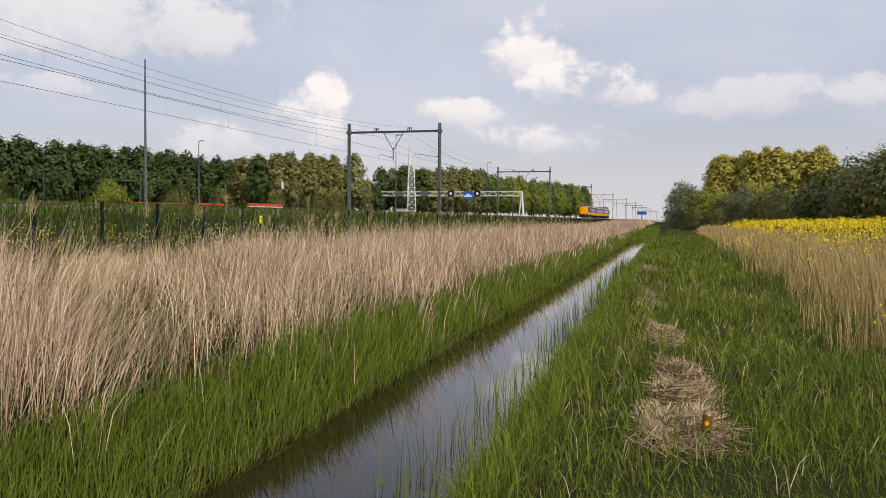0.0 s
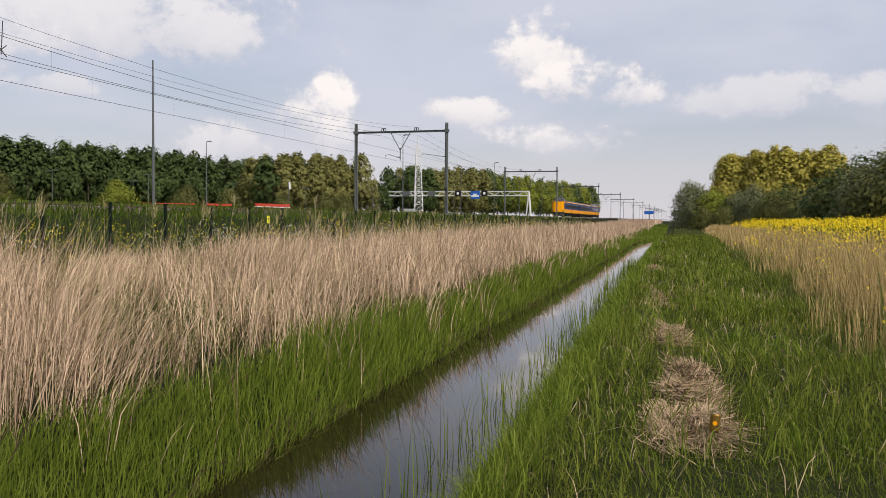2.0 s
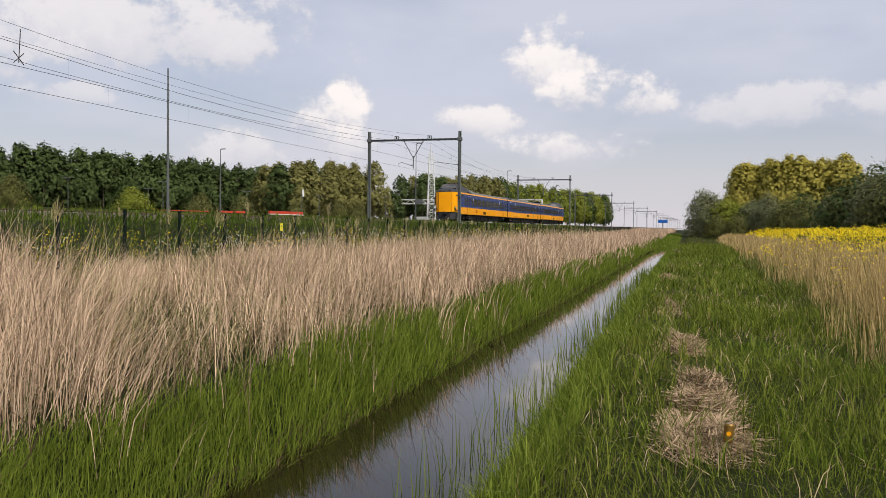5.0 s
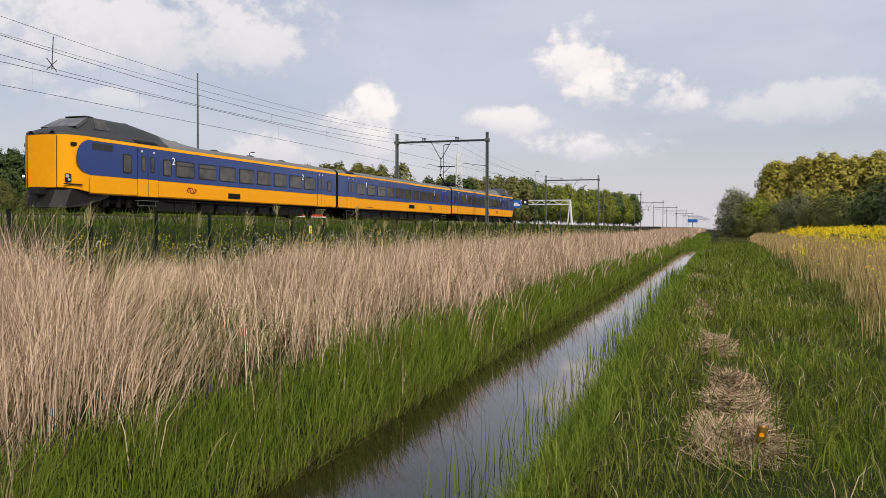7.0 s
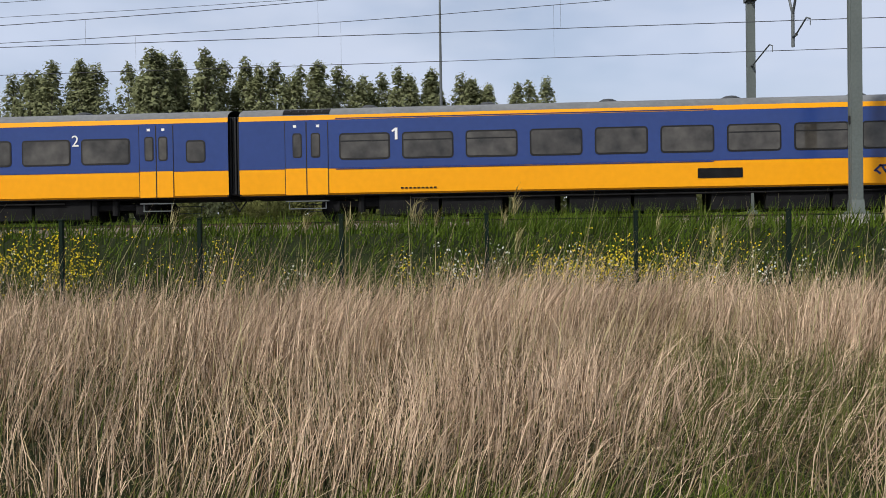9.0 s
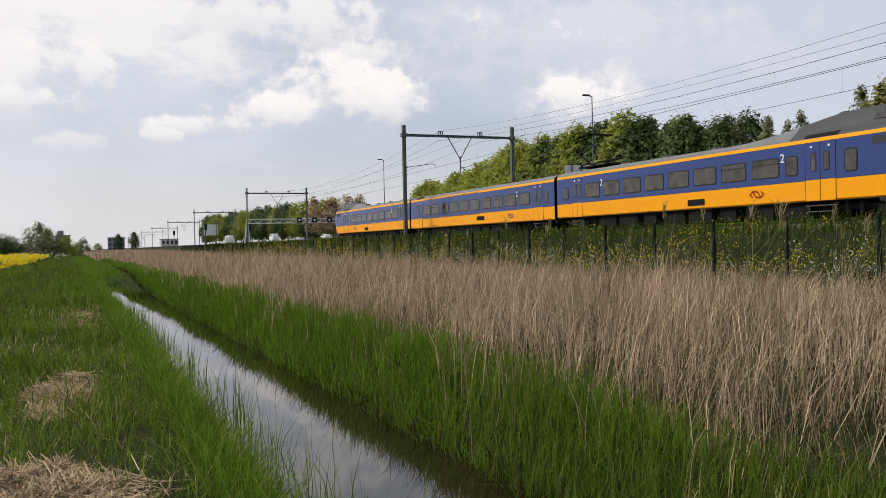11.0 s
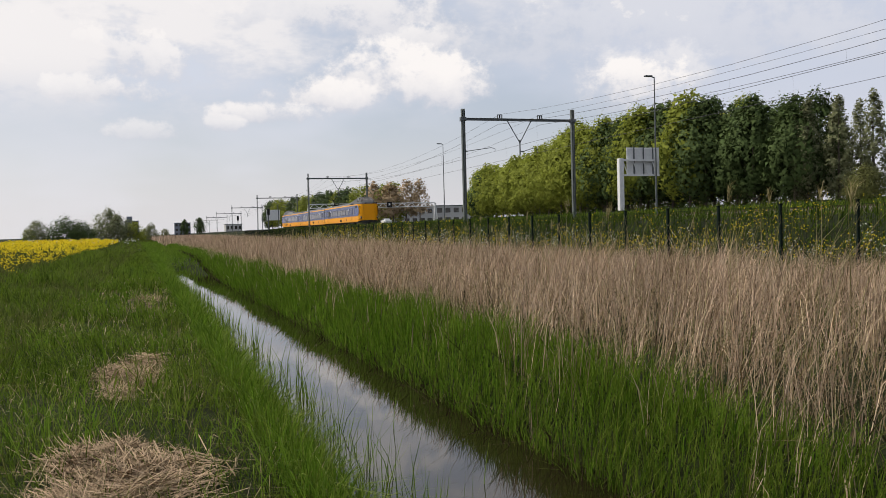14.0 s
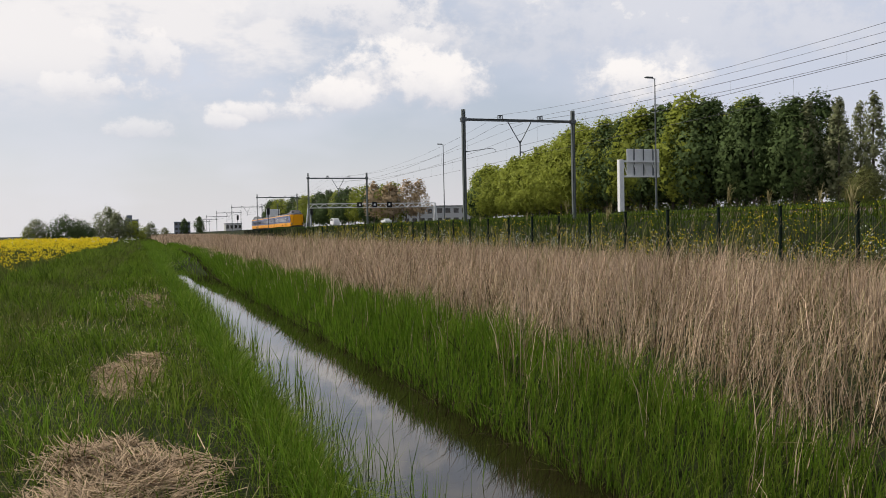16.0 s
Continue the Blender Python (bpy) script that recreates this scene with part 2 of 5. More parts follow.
TOWER_WALL = shader("dull_cladding", (0.164, 0.1804, 0.2132), 0.8, scale=0.1, grain=1, vary=0.1)


def glassy(name, colour, rough=0.08):
    m = shader(name, colour, rough, vary=0.75, scale=0.9, grain=2.2)
    m.node_tree.nodes["Principled BSDF"].inputs["Specular IOR Level"].default_value = 0.5
    return m


PANE = glassy("tinted_pane", (0.050, 0.046, 0.041), 0.06)


def water_material():
    m = bpy.data.materials.new("ditch_water")
    m.use_nodes = True
    nt = m.node_tree
    p = nt.nodes["Principled BSDF"]
    p.inputs["Base Color"].default_value = (0.011, 0.008, 0.004, 1)
    p.inputs["Roughness"].default_value = 0.02
    p.inputs["Specular IOR Level"].default_value = 0.5
    p.inputs["IOR"].default_value = 1.40
    n, b, tc = nt.nodes.new("ShaderNodeTexNoise"), nt.nodes.new("ShaderNodeBump"), nt.nodes.new("ShaderNodeTexCoord")
    n.inputs["Scale"].default_value, n.inputs["Detail"].default_value = 5.0, 3
    b.inputs["Strength"].default_value, b.inputs["Distance"].default_value = 0.014, 0.02
    nt.links.new(tc.outputs["Object"], n.inputs["Vector"])
    nt.links.new(n.outputs[0], b.inputs["Height"])
    nt.links.new(b.outputs[0], p.inputs["Normal"])
    return m


WATER = water_material()


# ---- mesh helpers ----
def mesh_ob(name, verts, faces, material, parent=None, smooth=False):
    me = bpy.data.meshes.new(name)
    me.from_pydata([tuple(v) for v in verts], [], [tuple(f) for f in faces])
    for mt in (material if isinstance(material, (list, tuple)) else [material]):
        me.materials.append(mt)
    if smooth:
        me.polygons.foreach_set("use_smooth", [True] * len(me.polygons))
    ob = new(name, me)
    ob.parent = parent
    return ob


def part(name, bm, material, parent, label=""):
    me = bpy.data.meshes.new(name)
    bm.normal_update()
    bm.to_mesh(me)
    bm.free()
    me.materials.append(material)
    ob = new(name, me)
    ob.parent = parent
    return tagged(ob, label)


def box(bm, c, s, rot=None, bevel=0.0):
    """A box of size s round c, with bevelled edges where it shows."""
    g = bmesh.ops.create_cube(bm, size=1.0)
    vs = g["verts"]
    bmesh.ops.scale(bm, vec=s, verts=vs)
    if bevel:
        es = list({e for v in vs for e in v.link_edges})
        r = bmesh.ops.bevel(bm, geom=es, offset=bevel, segments=2, affect="EDGES", profile=0.5)
        vs = list({v for v in r["verts"]} | {v for v in vs if v.is_valid})
    if rot:
        bmesh.ops.rotate(bm, cent=(0, 0, 0), matrix=rot, verts=vs)
    bmesh.ops.translate(bm, vec=c, verts=vs)


def rod(bm, a, b, r, r2=None, sides=8):
    """A round bar from a to b, tapering from r to r2."""
    a, b = Vector(a), Vector(b)
    d = b - a
    q = d.to_track_quat("Z", "Y").to_matrix().to_4x4()
    bmesh.ops.create_cone(bm, cap_ends=True, segments=sides, radius1=r, radius2=r if r2 is None else r2, depth=d.length,
                          matrix=Matrix.Translation((a + b) / 2) @ q)


def boxes(*items):
    bm = bmesh.new()
    for it in items:
        box(bm, *it)
    return bm


def rods(*items, sides=8):
    bm = bmesh.new()
    for it in items:
        rod(bm, *it, sides=sides)
    return bm


def thing(name, at, label, category, group="", turn=0.0):
    e = new(name)
    e.matrix_world = pose(*at, 0, 0, turn)
    return tagged(e, label, category, group)


# ---- lie of the land ----
RAIL_Z = 2.10


def sstep(a, b, v):
    t = np.clip((v - a) / (b - a), 0, 1)
    return t * t * (3 - 2 * t)


def ditch_x(y):
    return -2.28 - 0.020 * y


def land(x, y):
    """Height of the ground; arrays or numbers."""
    x, y = np.asarray(x, float), np.asarray(y, float)
    u = x - ditch_x(y)
    half = 0.92 * (1 - sstep(32, 60, -y)) * (1 - sstep(92, 140, y) * 0.8)
    z = np.where(u > 0, -0.72 + 0.75 * sstep(half - 0.25, half + 0.55, u), -0.72 + 0.80 * sstep(half - 0.25, half + 0.75, -u))
    shut = 1 - (1 - sstep(40, 62, -y)) * (1 - sstep(96, 120, y))
    z = z * (1 - shut * (z < 0))
    z = z + 0.04 * np.sin(x * 1.7 + y * 0.6) * np.cos(y * 0.9 - x * 0.4) * sstep(1.2, 1.8, np.abs(u))
    z = z + (0.9 * sstep(95, 190, y) + 0.30 * sstep(95, 190, -y)) * sstep(-17, -13, x)
    z = z + 0.70 * sstep(4.5, 9.0, x) * sstep(-60, 20, y + 10) + 0.25 * sstep(4.5, 9.0, x) * sstep(0, 60, -y)
    bank = 1.66 * sstep(-16.5, -23.4, x)
    bank = bank + 0.55 * sstep(-36.5, -42, x) + 0.6 * sstep(-42, -46, x)
    return z * sstep(-17.5, -14, x) + bank


def axis_steps(marks):
    out = []
    for (a, s), (b, _) in zip(marks, marks[1:]):
        n = max(1, round((b - a) / s))
        out += [a + (b - a) * i / n for i in range(n)]
    return np.array(out + [marks[-1][0]])


def ground_sheet():
    xs = axis_steps([(-3500, 600), (-400, 60), (-100, 8), (-48, 1.5), (-36, 3), (-25, 0.8), (-13, 1.0), (-6.5, 0.22), (0.8, 0.4), (10, 4), (60, 40), (400, 600), (3500, 1)])
    ys = axis_steps([(-3500, 600), (-500, 50), (-200, 10), (-60, 1.2), (-12, 0.6), (16, 1.2), (100, 8), (260, 50), (600, 600), (3500, 1)])
    X, Y = np.meshgrid(xs, ys)
    V = np.stack([X, Y, land(X, Y)], -1).reshape(-1, 3)
    nx, ny = len(xs), len(ys)
    F = [(j * nx + i, j * nx + i + 1, (j + 1) * nx + i + 1, (j + 1) * nx + i) for j in range(ny - 1) for i in range(nx - 1)]
    g = mesh_ob("ground", V, F, SOIL, smooth=True)
    tagged(g, "grassy polder soil with a raised railway bank", "ground", kind="structure")


ground_sheet()


def water_sheet():
    ys = np.linspace(-60, 118, 60)
    V, F = [], []
    for y in ys:
        V += [(ditch_x(y) - 1.5, y, -0.45), (ditch_x(y) + 1.5, y, -0.45)]
    for i in range(len(ys) - 1):
        F.append((2 * i, 2 * i + 1, 2 * i + 3, 2 * i + 2))
    tagged(mesh_ob("water", V, F, WATER), "still brown ditch water reflecting the sky", "water", kind="structure")


water_sheet()


# ---- plant covers ----
rng = np.random.default_rng(7)


def blades(name, x, y, h, w, material, label, category, lean=0.25, wind=(0.0, 0.15), droop=0.35, lift=0.0, tuft=0.0, plain=False):
    """Many upright blades, each bent once, as one cover; w is the width at the foot."""
    n = len(x)
    h, w = np.broadcast_to(h, n), np.broadcast_to(w, n)
    z = land(x, y) + lift - 0.02
    a = rng.uniform(0, 2 * np.pi, n)
    side = np.stack([np.cos(a), np.sin(a), 0 * a], 1) * (w / 2)[:, None]
    dr = rng.normal(0, lean, (n, 2)) + np.array(wind)
    if tuft:
        dr[:, 0] += tuft * (patch(x, y, 1.5, 4.0) - 0.5) + 0.6 * tuft * (patch(x, y, 4.1, 1.0) - 0.5)
        dr[:, 1] += tuft * (patch(x, y, 1.3, 9.0) - 0.5) + 0.6 * tuft * (patch(x, y, 3.7, 2.0) - 0.5)
    dr *= np.minimum(1, 0.75 / (np.hypot(dr[:, 0], dr[:, 1]) + 1e-6))[:, None]
    base = np.stack([x, y, z], 1)
    mid = base + np.stack([dr[:, 0] * h * 0.45, dr[:, 1] * h * 0.45, h * 0.55], 1)
    k = 1 + rng.uniform(0, droop, n) * 3
    tip = base + np.stack([dr[:, 0] * h * k, dr[:, 1] * h * k, h * (1 - 0.5 * np.minimum(1, (dr ** 2).sum(1) * k * 0.8))], 1)
    if plain:
        V = np.stack([base - side, base + side, tip], 1).reshape(-1, 3).astype(np.float32)
        me = bpy.data.meshes.new(name)
        me.vertices.add(3 * n), me.loops.add(3 * n), me.polygons.add(n)
        me.vertices.foreach_set("co", V.ravel())
        me.loops.foreach_set("vertex_index", np.arange(3 * n, dtype=np.int32))
        me.polygons.foreach_set("loop_start", (np.arange(n) * 3).astype(np.int32))
        me.update(calc_edges=True)
        me.materials.append(material)
        return tagged(new(name, me), label, category, kind="stuff")
    V = np.stack([base - side, base + side, mid + side * 0.75, mid - side * 0.75, tip], 1).reshape(-1, 3).astype(np.float32)
    i = np.arange(n, dtype=np.int32)[:, None] * 5
    loops = np.concatenate([i + np.array([[0, 1, 2, 3]]), i + np.array([[3, 2, 4]])], 1).ravel().astype(np.int32)
    me = bpy.data.meshes.new(name)
    me.vertices.add(5 * n), me.loops.add(7 * n), me.polygons.add(2 * n)
    me.vertices.foreach_set("co", V.ravel())
    me.loops.foreach_set("vertex_index", loops)
    starts = (np.arange(n)[:, None] * 7 + np.array([[0, 4]])).ravel().astype(np.int32)
    me.polygons.foreach_set("loop_start", starts)
    me.update(calc_edges=True)
    me.materials.append(material)
    return tagged(new(name, me), label, category, kind="stuff")


def specks(name, pos, size, material, label, category):
    """Small tilted petals or leaves at the given places, as one cover."""
    n = len(pos)
    size = np.broadcast_to(size, n)
    u = rng.normal(size=(n, 3))
    u /= np.linalg.norm(u, axis=1)[:, None]
    v = np.cross(u, rng.normal(size=(n, 3)))
    v /= np.linalg.norm(v, axis=1)[:, None]
    u, v = u * size[:, None] * 1.2, v * size[:, None]
    V = np.stack([pos - u, pos + u * 0.7 + v, pos + u * 0.7 - v], 1).reshape(-1, 3)
    me = bpy.data.meshes.new(name)
    me.vertices.add(3 * n), me.loops.add(3 * n), me.polygons.add(n)
    me.vertices.foreach_set("co", V.astype(np.float32).ravel())
    me.loops.foreach_set("vertex_index", np.arange(3 * n, dtype=np.int32))
    me.polygons.foreach_set("loop_start", (np.arange(n) * 3).astype(np.int32))
    me.update(calc_edges=True)
    me.materials.append(material)
    ob = new(name, me)
    return tagged(ob, label, category, kind="stuff") if category else ob


def spread(n, y0, y1, x0, x1, power=1.0, near=0.0):
    """n places between y0 and y1, thicker near `near`; x0 and x1 are functions of y or numbers."""
    t = rng.uniform(-1, 1, n)
    t = np.sign(t) * np.abs(t) ** power
    y = np.where(t > 0, near + t * (y1 - near), near + t * (near - y0))
    if power > 1.05:
        y = np.clip(y + rng.normal(0, 2.6 * (power - 1), n), y0, y1)
    a = x0(y) if callable(x0) else x0
    b = x1(y) if callable(x1) else x1
    return a + (b - a) * rng.uniform(0, 1, n), y


def sunk(x, y):
    """0 to 1: hollows in the reed bed where the stalks have fallen and green comes through."""
    v = 0 * x
    for cx, cy, rx, ry in ((-7.4, 2.2, 2.6, 1.6), (-6.4, 4.6, 1.0, 0.9), (-6.6, 9.9, 1.5, 2.5), (-5.3, 8.0, 0.9, 1.3), (-10.2, 5.6, 1.5, 0.9), (-5.6, -6.9, 0.7, 1.3), (-7.4, -3.6, 0.8, 0.8), (-9.4, 14.5, 1.6, 2.2),
                           (-4.9, 1.6, 0.9, 0.9), (-8.2, -9.5, 1.2, 1.2), (-11.5, -1.5, 1.2, 0.8), (-8.0, 20.0, 1.5, 2.6), (-7.5, -24.0, 1.3, 5.0)):
        v = np.maximum(v, np.exp(-((x - cx) / rx) ** 2 - ((y - cy) / ry) ** 2))
    return sstep(0.25, 0.8, v + 0.35 * (patch(x, y, 2.6, 1.0) - 0.5))


# straw heaps along the path: place, half sizes, number of straws, height
HEAPS = ((0.06, 7.5, 0.25, 1.5, 6500, 0.15), (-0.22, 11.2, 0.16, 0.9, 1500, 0.12), (-0.5, 16.5, 0.2, 1.6, 900, 0.10), (-1.0, 27, 0.35, 2.0, 900, 0.14), (-1.3, 36, 0.4, 3, 700, 0.14), (-1.8, 60, 0.5, 5, 700, 0.15), (-2.4, 90, 0.6, 7, 700, 0.2),
         (0.35, -9.6, 0.26, 1.3, 3200, 0.10), (0.20, -5.5, 0.40, 0.75, 3600, 0.10), (0.4, -19.5, 0.5, 2.0, 900, 0.07))


def pressed(x, y):
    """1 on the straw heaps, falling to 0 beside them."""
    v = 0 * x
    for cx, cy, rx, ry, _, _ in HEAPS:
        v = np.maximum(v, np.exp(-((x - cx) / (rx * 1.5)) ** 2 - ((y - cy) / (ry * 1.1)) ** 2))
    return v


def thin(x, y, share=0.45):
    """Fewer blades close round the standing place and off to the side away from the ditch."""
    d = np.hypot(x, y)
    away = (d < 4.2) | (x > 0.9 + 0.24 * np.abs(y))
    keep = ((rng.uniform(0, 1, len(x)) < share) | ~away) & (rng.uniform(0, 1, len(x)) > 0.85 * pressed(x, y))
    return x[keep], y[keep]


def patch(x, y, s=1.0, o=0.0):
    """A soft value from 0 to 1 that wanders over the ground."""
    v = np.sin(x * 1.3 * s + o) * np.sin(y * 0.9 * s + 1.7 * o) + np.sin((x + y) * 0.7 * s + 2.1 + o) + 0.6 * np.sin(y * 2.3 * s - x * 1.9 * s + o)
    return 1 / (1 + np.exp(-1.6 * v))


def wide(y, base, per_m):
    return base + per_m * np.abs(y)


def reed_beds():
    # left of the ditch, up to the fence
    x, y = spread(128000, -105, 125, lambda y: ditch_x(y) - 1.15 - 0.12 * sstep(4, 14, -y) - 0.22 * np.sin(y * 1.9) - 0.12 * np.sin(y * 4.7) - 0.6 * rng.uniform(0, 1, len(y)) ** 2, -14.2, 1.9, 2.0)
    low = sunk(x, y)
    keep = (rng.uniform(0, 1, len(x)) > 0.88 * low) & (rng.uniform(0, 1, len(x)) > 0.3 * (x < -12.5)) & (rng.uniform(0, 1, len(x)) > 0.85 * sstep(0.60, 0.80, patch(x, y, 1.7, 3.0)))
    x, y, low = x[keep], y[keep], low[keep]
    edge = np.clip((ditch_x(y) - 1.15 - x) / 1.8, 0.0, 1)
    h = (0.75 + 0.42 * edge) * (1 - 0.14 * sstep(0, 10, -y)) * (1 - 0.30 * sstep(-7.5, -14.0, x)) * rng.uniform(0.75, 1.25, len(x)) * (0.58 + 0.36 * patch(x, y, 0.8) + 0.40 * patch(x, y, 3.1, 5)) * (1 - 0.5 * low)
    d = np.hypot(x, y)
    h = h * (0.66 + 0.34 * sstep(4.5, 9.5, d))
    blades("dry_reeds", x, y, h, 0.0036 + 0.00056 * d * rng.uniform(0.5, 1.4, len(x)), REED, "dense dry beige reeds beside the ditch", "reeds", lean=0.15, wind=(0.02, 0.15), droop=0.22, tuft=0.40)
    # dead leaf litter between the stalks, its dark colour standing in for shade there
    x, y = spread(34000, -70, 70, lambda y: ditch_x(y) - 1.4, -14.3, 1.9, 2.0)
    blades("reed_shade_litter", x, y, rng.uniform(0.15, 0.55, len(x)), 0.012 + 0.0008 * np.hypot(x, y), SHADE_LITTER, "dark brown dead leaves standing in for shade under the reeds", "reeds", plain=True, lean=0.6, droop=0.6)
    # broken and leaning stalks
    x, y = spread(30000, -60, 60, lambda y: ditch_x(y) - 1.8, -14.0, 1.7, 2.0)
    d = np.hypot(x, y)
    blades("broken_reeds", x, y, rng.uniform(0.45, 1.2, len(x)) * (1 - 0.4 * sunk(x, y)) * (0.62 + 0.38 * sstep(4.5, 9.5, d)), 0.0034 + 0.0005 * d, REED_OLD, "leaning broken stalks in the reed bed", "reeds", lean=0.5, wind=(0.05, 0.3), droop=0.5, tuft=0.8)
    # stalks that have fallen over in the hollows
    x, y = spread(60000, -30, 30, lambda y: ditch_x(y) - 1.8, -13.5, 1.6, 2.0)
    keep = rng.uniform(0, 1, len(x)) < 0.16 * sunk(x, y)
    x, y = x[keep], y[keep]
    blades("fallen_reeds", x, y, rng.uniform(0.45, 0.85, len(x)), 0.0036 + 0.0005 * np.hypot(x, y), REED, "pale fallen stalks lying in the hollows", "reeds", lean=0.55, wind=(0.1, 0.35), droop=0.35, tuft=0.8)
    # tall single stalks
    x, y = spread(2100, -80, 100, lambda y: ditch_x(y) - 3.0, -14.2, 1.5, 2.0)
    d = np.hypot(x, y)
    h = rng.uniform(1.2, 1.9, len(x)) + 0.2 * (x < -9)
    blades("tall_reeds", x, y, h, 0.004 + 0.0004 * d, REED_TALL, "tall single reed stalks above the bed", "reeds", lean=0.16, wind=(0.02, 0.2), droop=0.3)
    # a few stalks still carry their plumes
    x, y = spread(90, -40, 60, lambda y: ditch_x(y) - 3.5, -14.0, 1.4, 2.0)
    h = rng.uniform(1.55, 2.0, len(x))
    stem = blades("plumed_reeds", x, y, h, 0.010, REED_TALL, "reed stalks with feathery dry plumes", "reeds", lean=0.02, wind=(0, 0), droop=0.0)
    i = np.repeat(np.arange(len(x)), 20)
    plume = blades("plume", x[i] + rng.normal(0, 0.015, len(i)), y[i] + rng.normal(0, 0.015, len(i)), rng.uniform(0.12, 0.24, len(i)), 0.008, REED_TALL, "dry feathery reed plumes", "reeds", lean=0.22, wind=(0.1, 0.35), droop=0.6, lift=h[i] - 0.22 + rng.uniform(-0.08, 0.08, len(i)))
    plume.parent = stem
    del plume["category"]
    # young green shoots between the stalks
    x, y = spread(70000, -70, 70, lambda y: ditch_x(y) - 1.7, -14.4, 1.8, 2.0)
    keep = rng.uniform(0, 1, len(x)) < 0.16 + 0.84 * sunk(x, y)
    x, y = x[keep], y[keep]
    blades("green_shoots", x, y, rng.uniform(0.2, 0.6, len(x)), 0.005 + 0.0006 * np.hypot(x, y), GRASS_DULL, "young green shoots in the reed bed", "grass", lean=0.35, droop=0.5)
    # on the other side, before the mustard
    x, y = spread(80000, 10, 150, lambda y: 1.8 + 0.25 * np.sin(y * 0.4), lambda y: 7.6 + 0.5 * np.sin(y * 0.21), 1.7, 13)
    inner = (x - 1.8) / 1.0
    keep = rng.uniform(0, 1, len(x)) < 0.04 + 0.96 * sstep(-0.1, 1.0, inner + 0.9 * (patch(x, y, 1.2, 2.0) - 0.5)) * (0.06 + 0.94 * sstep(11.0, 16.5, y + 0.8 * x - 2))
    x, y, inner = x[keep], y[keep], inner[keep]
    h = rng.uniform(0.6, 1.12, len(x)) * (0.6 + 0.4 * sstep(0.0, 1.4, inner)) * (1 - 0.25 * sstep(4.5, 7.0, x))
    blades("dry_reeds", x, y, h, 0.004 + 0.0006 * y, REED_GOLD, "thin dry reeds edging the mustard field", "reeds", lean=0.12, droop=0.2)


def grass_covers():
    # short dense sward
    x, y = thin(*spread(150000, -17, 19, lambda y: ditch_x(y) + 1.2, lambda y: 3.2 + 0.12 * np.abs(y), 1.05, 0.5))
    clump = patch(x, y, 2.2, 7)
    blades("short_grass", x, y, rng.uniform(0.05, 0.17, len(x)) * (0.6 + 0.9 * clump), 0.0065, GRASS, "short dense grass on the path", "grass", plain=True, lean=0.45, droop=0.5, tuft=0.5)
    # the mown path and its verge
    x, y = thin(*spread(125000, -75, 95, lambda y: ditch_x(y) + 1.15, lambda y: 3.4 + 0.03 * np.abs(y), 1.75, 0.5))
    d = np.hypot(x, y)
    h = rng.uniform(0.07, 0.27, len(x)) * (0.55 + 1.1 * patch(x, y, 1.1)) * (1 + 0.7 * sstep(1.2, 3.0, x)) * (1 + 0.5 * (patch(x, y, 2.9, 4.0) - 0.5))
    blades("path_grass", x, y, h, 0.0030 + 0.00085 * d, GRASS, "fresh green grass on the mown path", "grass", lean=0.32, droop=0.5, tuft=0.4)
    # coarser tufts and yellowed blades among it
    x, y = thin(*spread(30000, -40, 45, lambda y: ditch_x(y) + 1.2, lambda y: 2.2 + 0.1 * np.abs(y), 1.5, 0.5))
    keep = patch(x, y, 2.0, 2.5) > 0.72
    x, y = x[keep], y[keep]
    blades("grass_tufts", x, y, rng.uniform(0.18, 0.40, len(x)), 0.004 + 0.0008 * np.hypot(x, y), GRASS_TALL, "lush taller tufts in the path grass", "grass", lean=0.35, droop=0.6)
    x, y = thin(*spread(9000, -30, 45, lambda y: ditch_x(y) + 1.3, lambda y: 3.0 + 0.1 * np.abs(y), 1.5, 0.5))
    blades("dry_blades", x, y, rng.uniform(0.10, 0.30, len(x)), 0.003 + 0.0006 * np.hypot(x, y), REED_OLD, "yellowed dry blades in the grass", "grass", lean=0.7, droop=0.6)
    x, y = thin(*spread(70000, -75, 45, lambda y: 1.6 + 0 * y, lambda y: 9.5 + 0 * y, 1.7, -1))
    d = np.hypot(x, y)
    blades("rough_grass", x, y, rng.uniform(0.16, 0.48, len(x)), 0.0035 + 0.0009 * d, GRASS_DULL, "rough darker grass beside the path", "grass", lean=0.32, droop=0.5, tuft=0.3)
    # bank on the path's side
    x, y = thin(*spread(48000, -60, 90, lambda y: ditch_x(y) + 0.80, lambda y: ditch_x(y) + 1.55, 1.8, 1))
    blades("bank_grass", x, y, rng.uniform(0.2, 0.5, len(x)) * (1 - 0.30 * sstep(-2, 3, y)), 0.004 + 0.0008 * np.abs(y), GRASS_TALL, "long grass along the water's edge", "grass", lean=0.3, droop=0.5)
    # bank below the reeds
    x, y = spread(78000, -100, 120, lambda y: ditch_x(y) - 0.85, lambda y: ditch_x(y) - 1.55 - 0.32 * sstep(2, 10, -y), 2.0, 1)
    h = rng.uniform(0.22, 0.55, len(x)) * (0.75 + 0.4 * patch(x, y, 0.9, 2)) * (1 + 0.10 * sstep(2, 8, -y))
    blades("bank_grass", x, y, h, 0.004 + 0.0008 * np.abs(y), GRASS_TALL, "tall fresh grass below the reeds", "grass", lean=0.2, droop=0.4)
    # dead stalks at the waterline, coloured dark for the shade under the bank
    x, y = spread(9000, -70, 90, lambda y: ditch_x(y) - 0.80, lambda y: ditch_x(y) - 1.05, 2.0, 1)
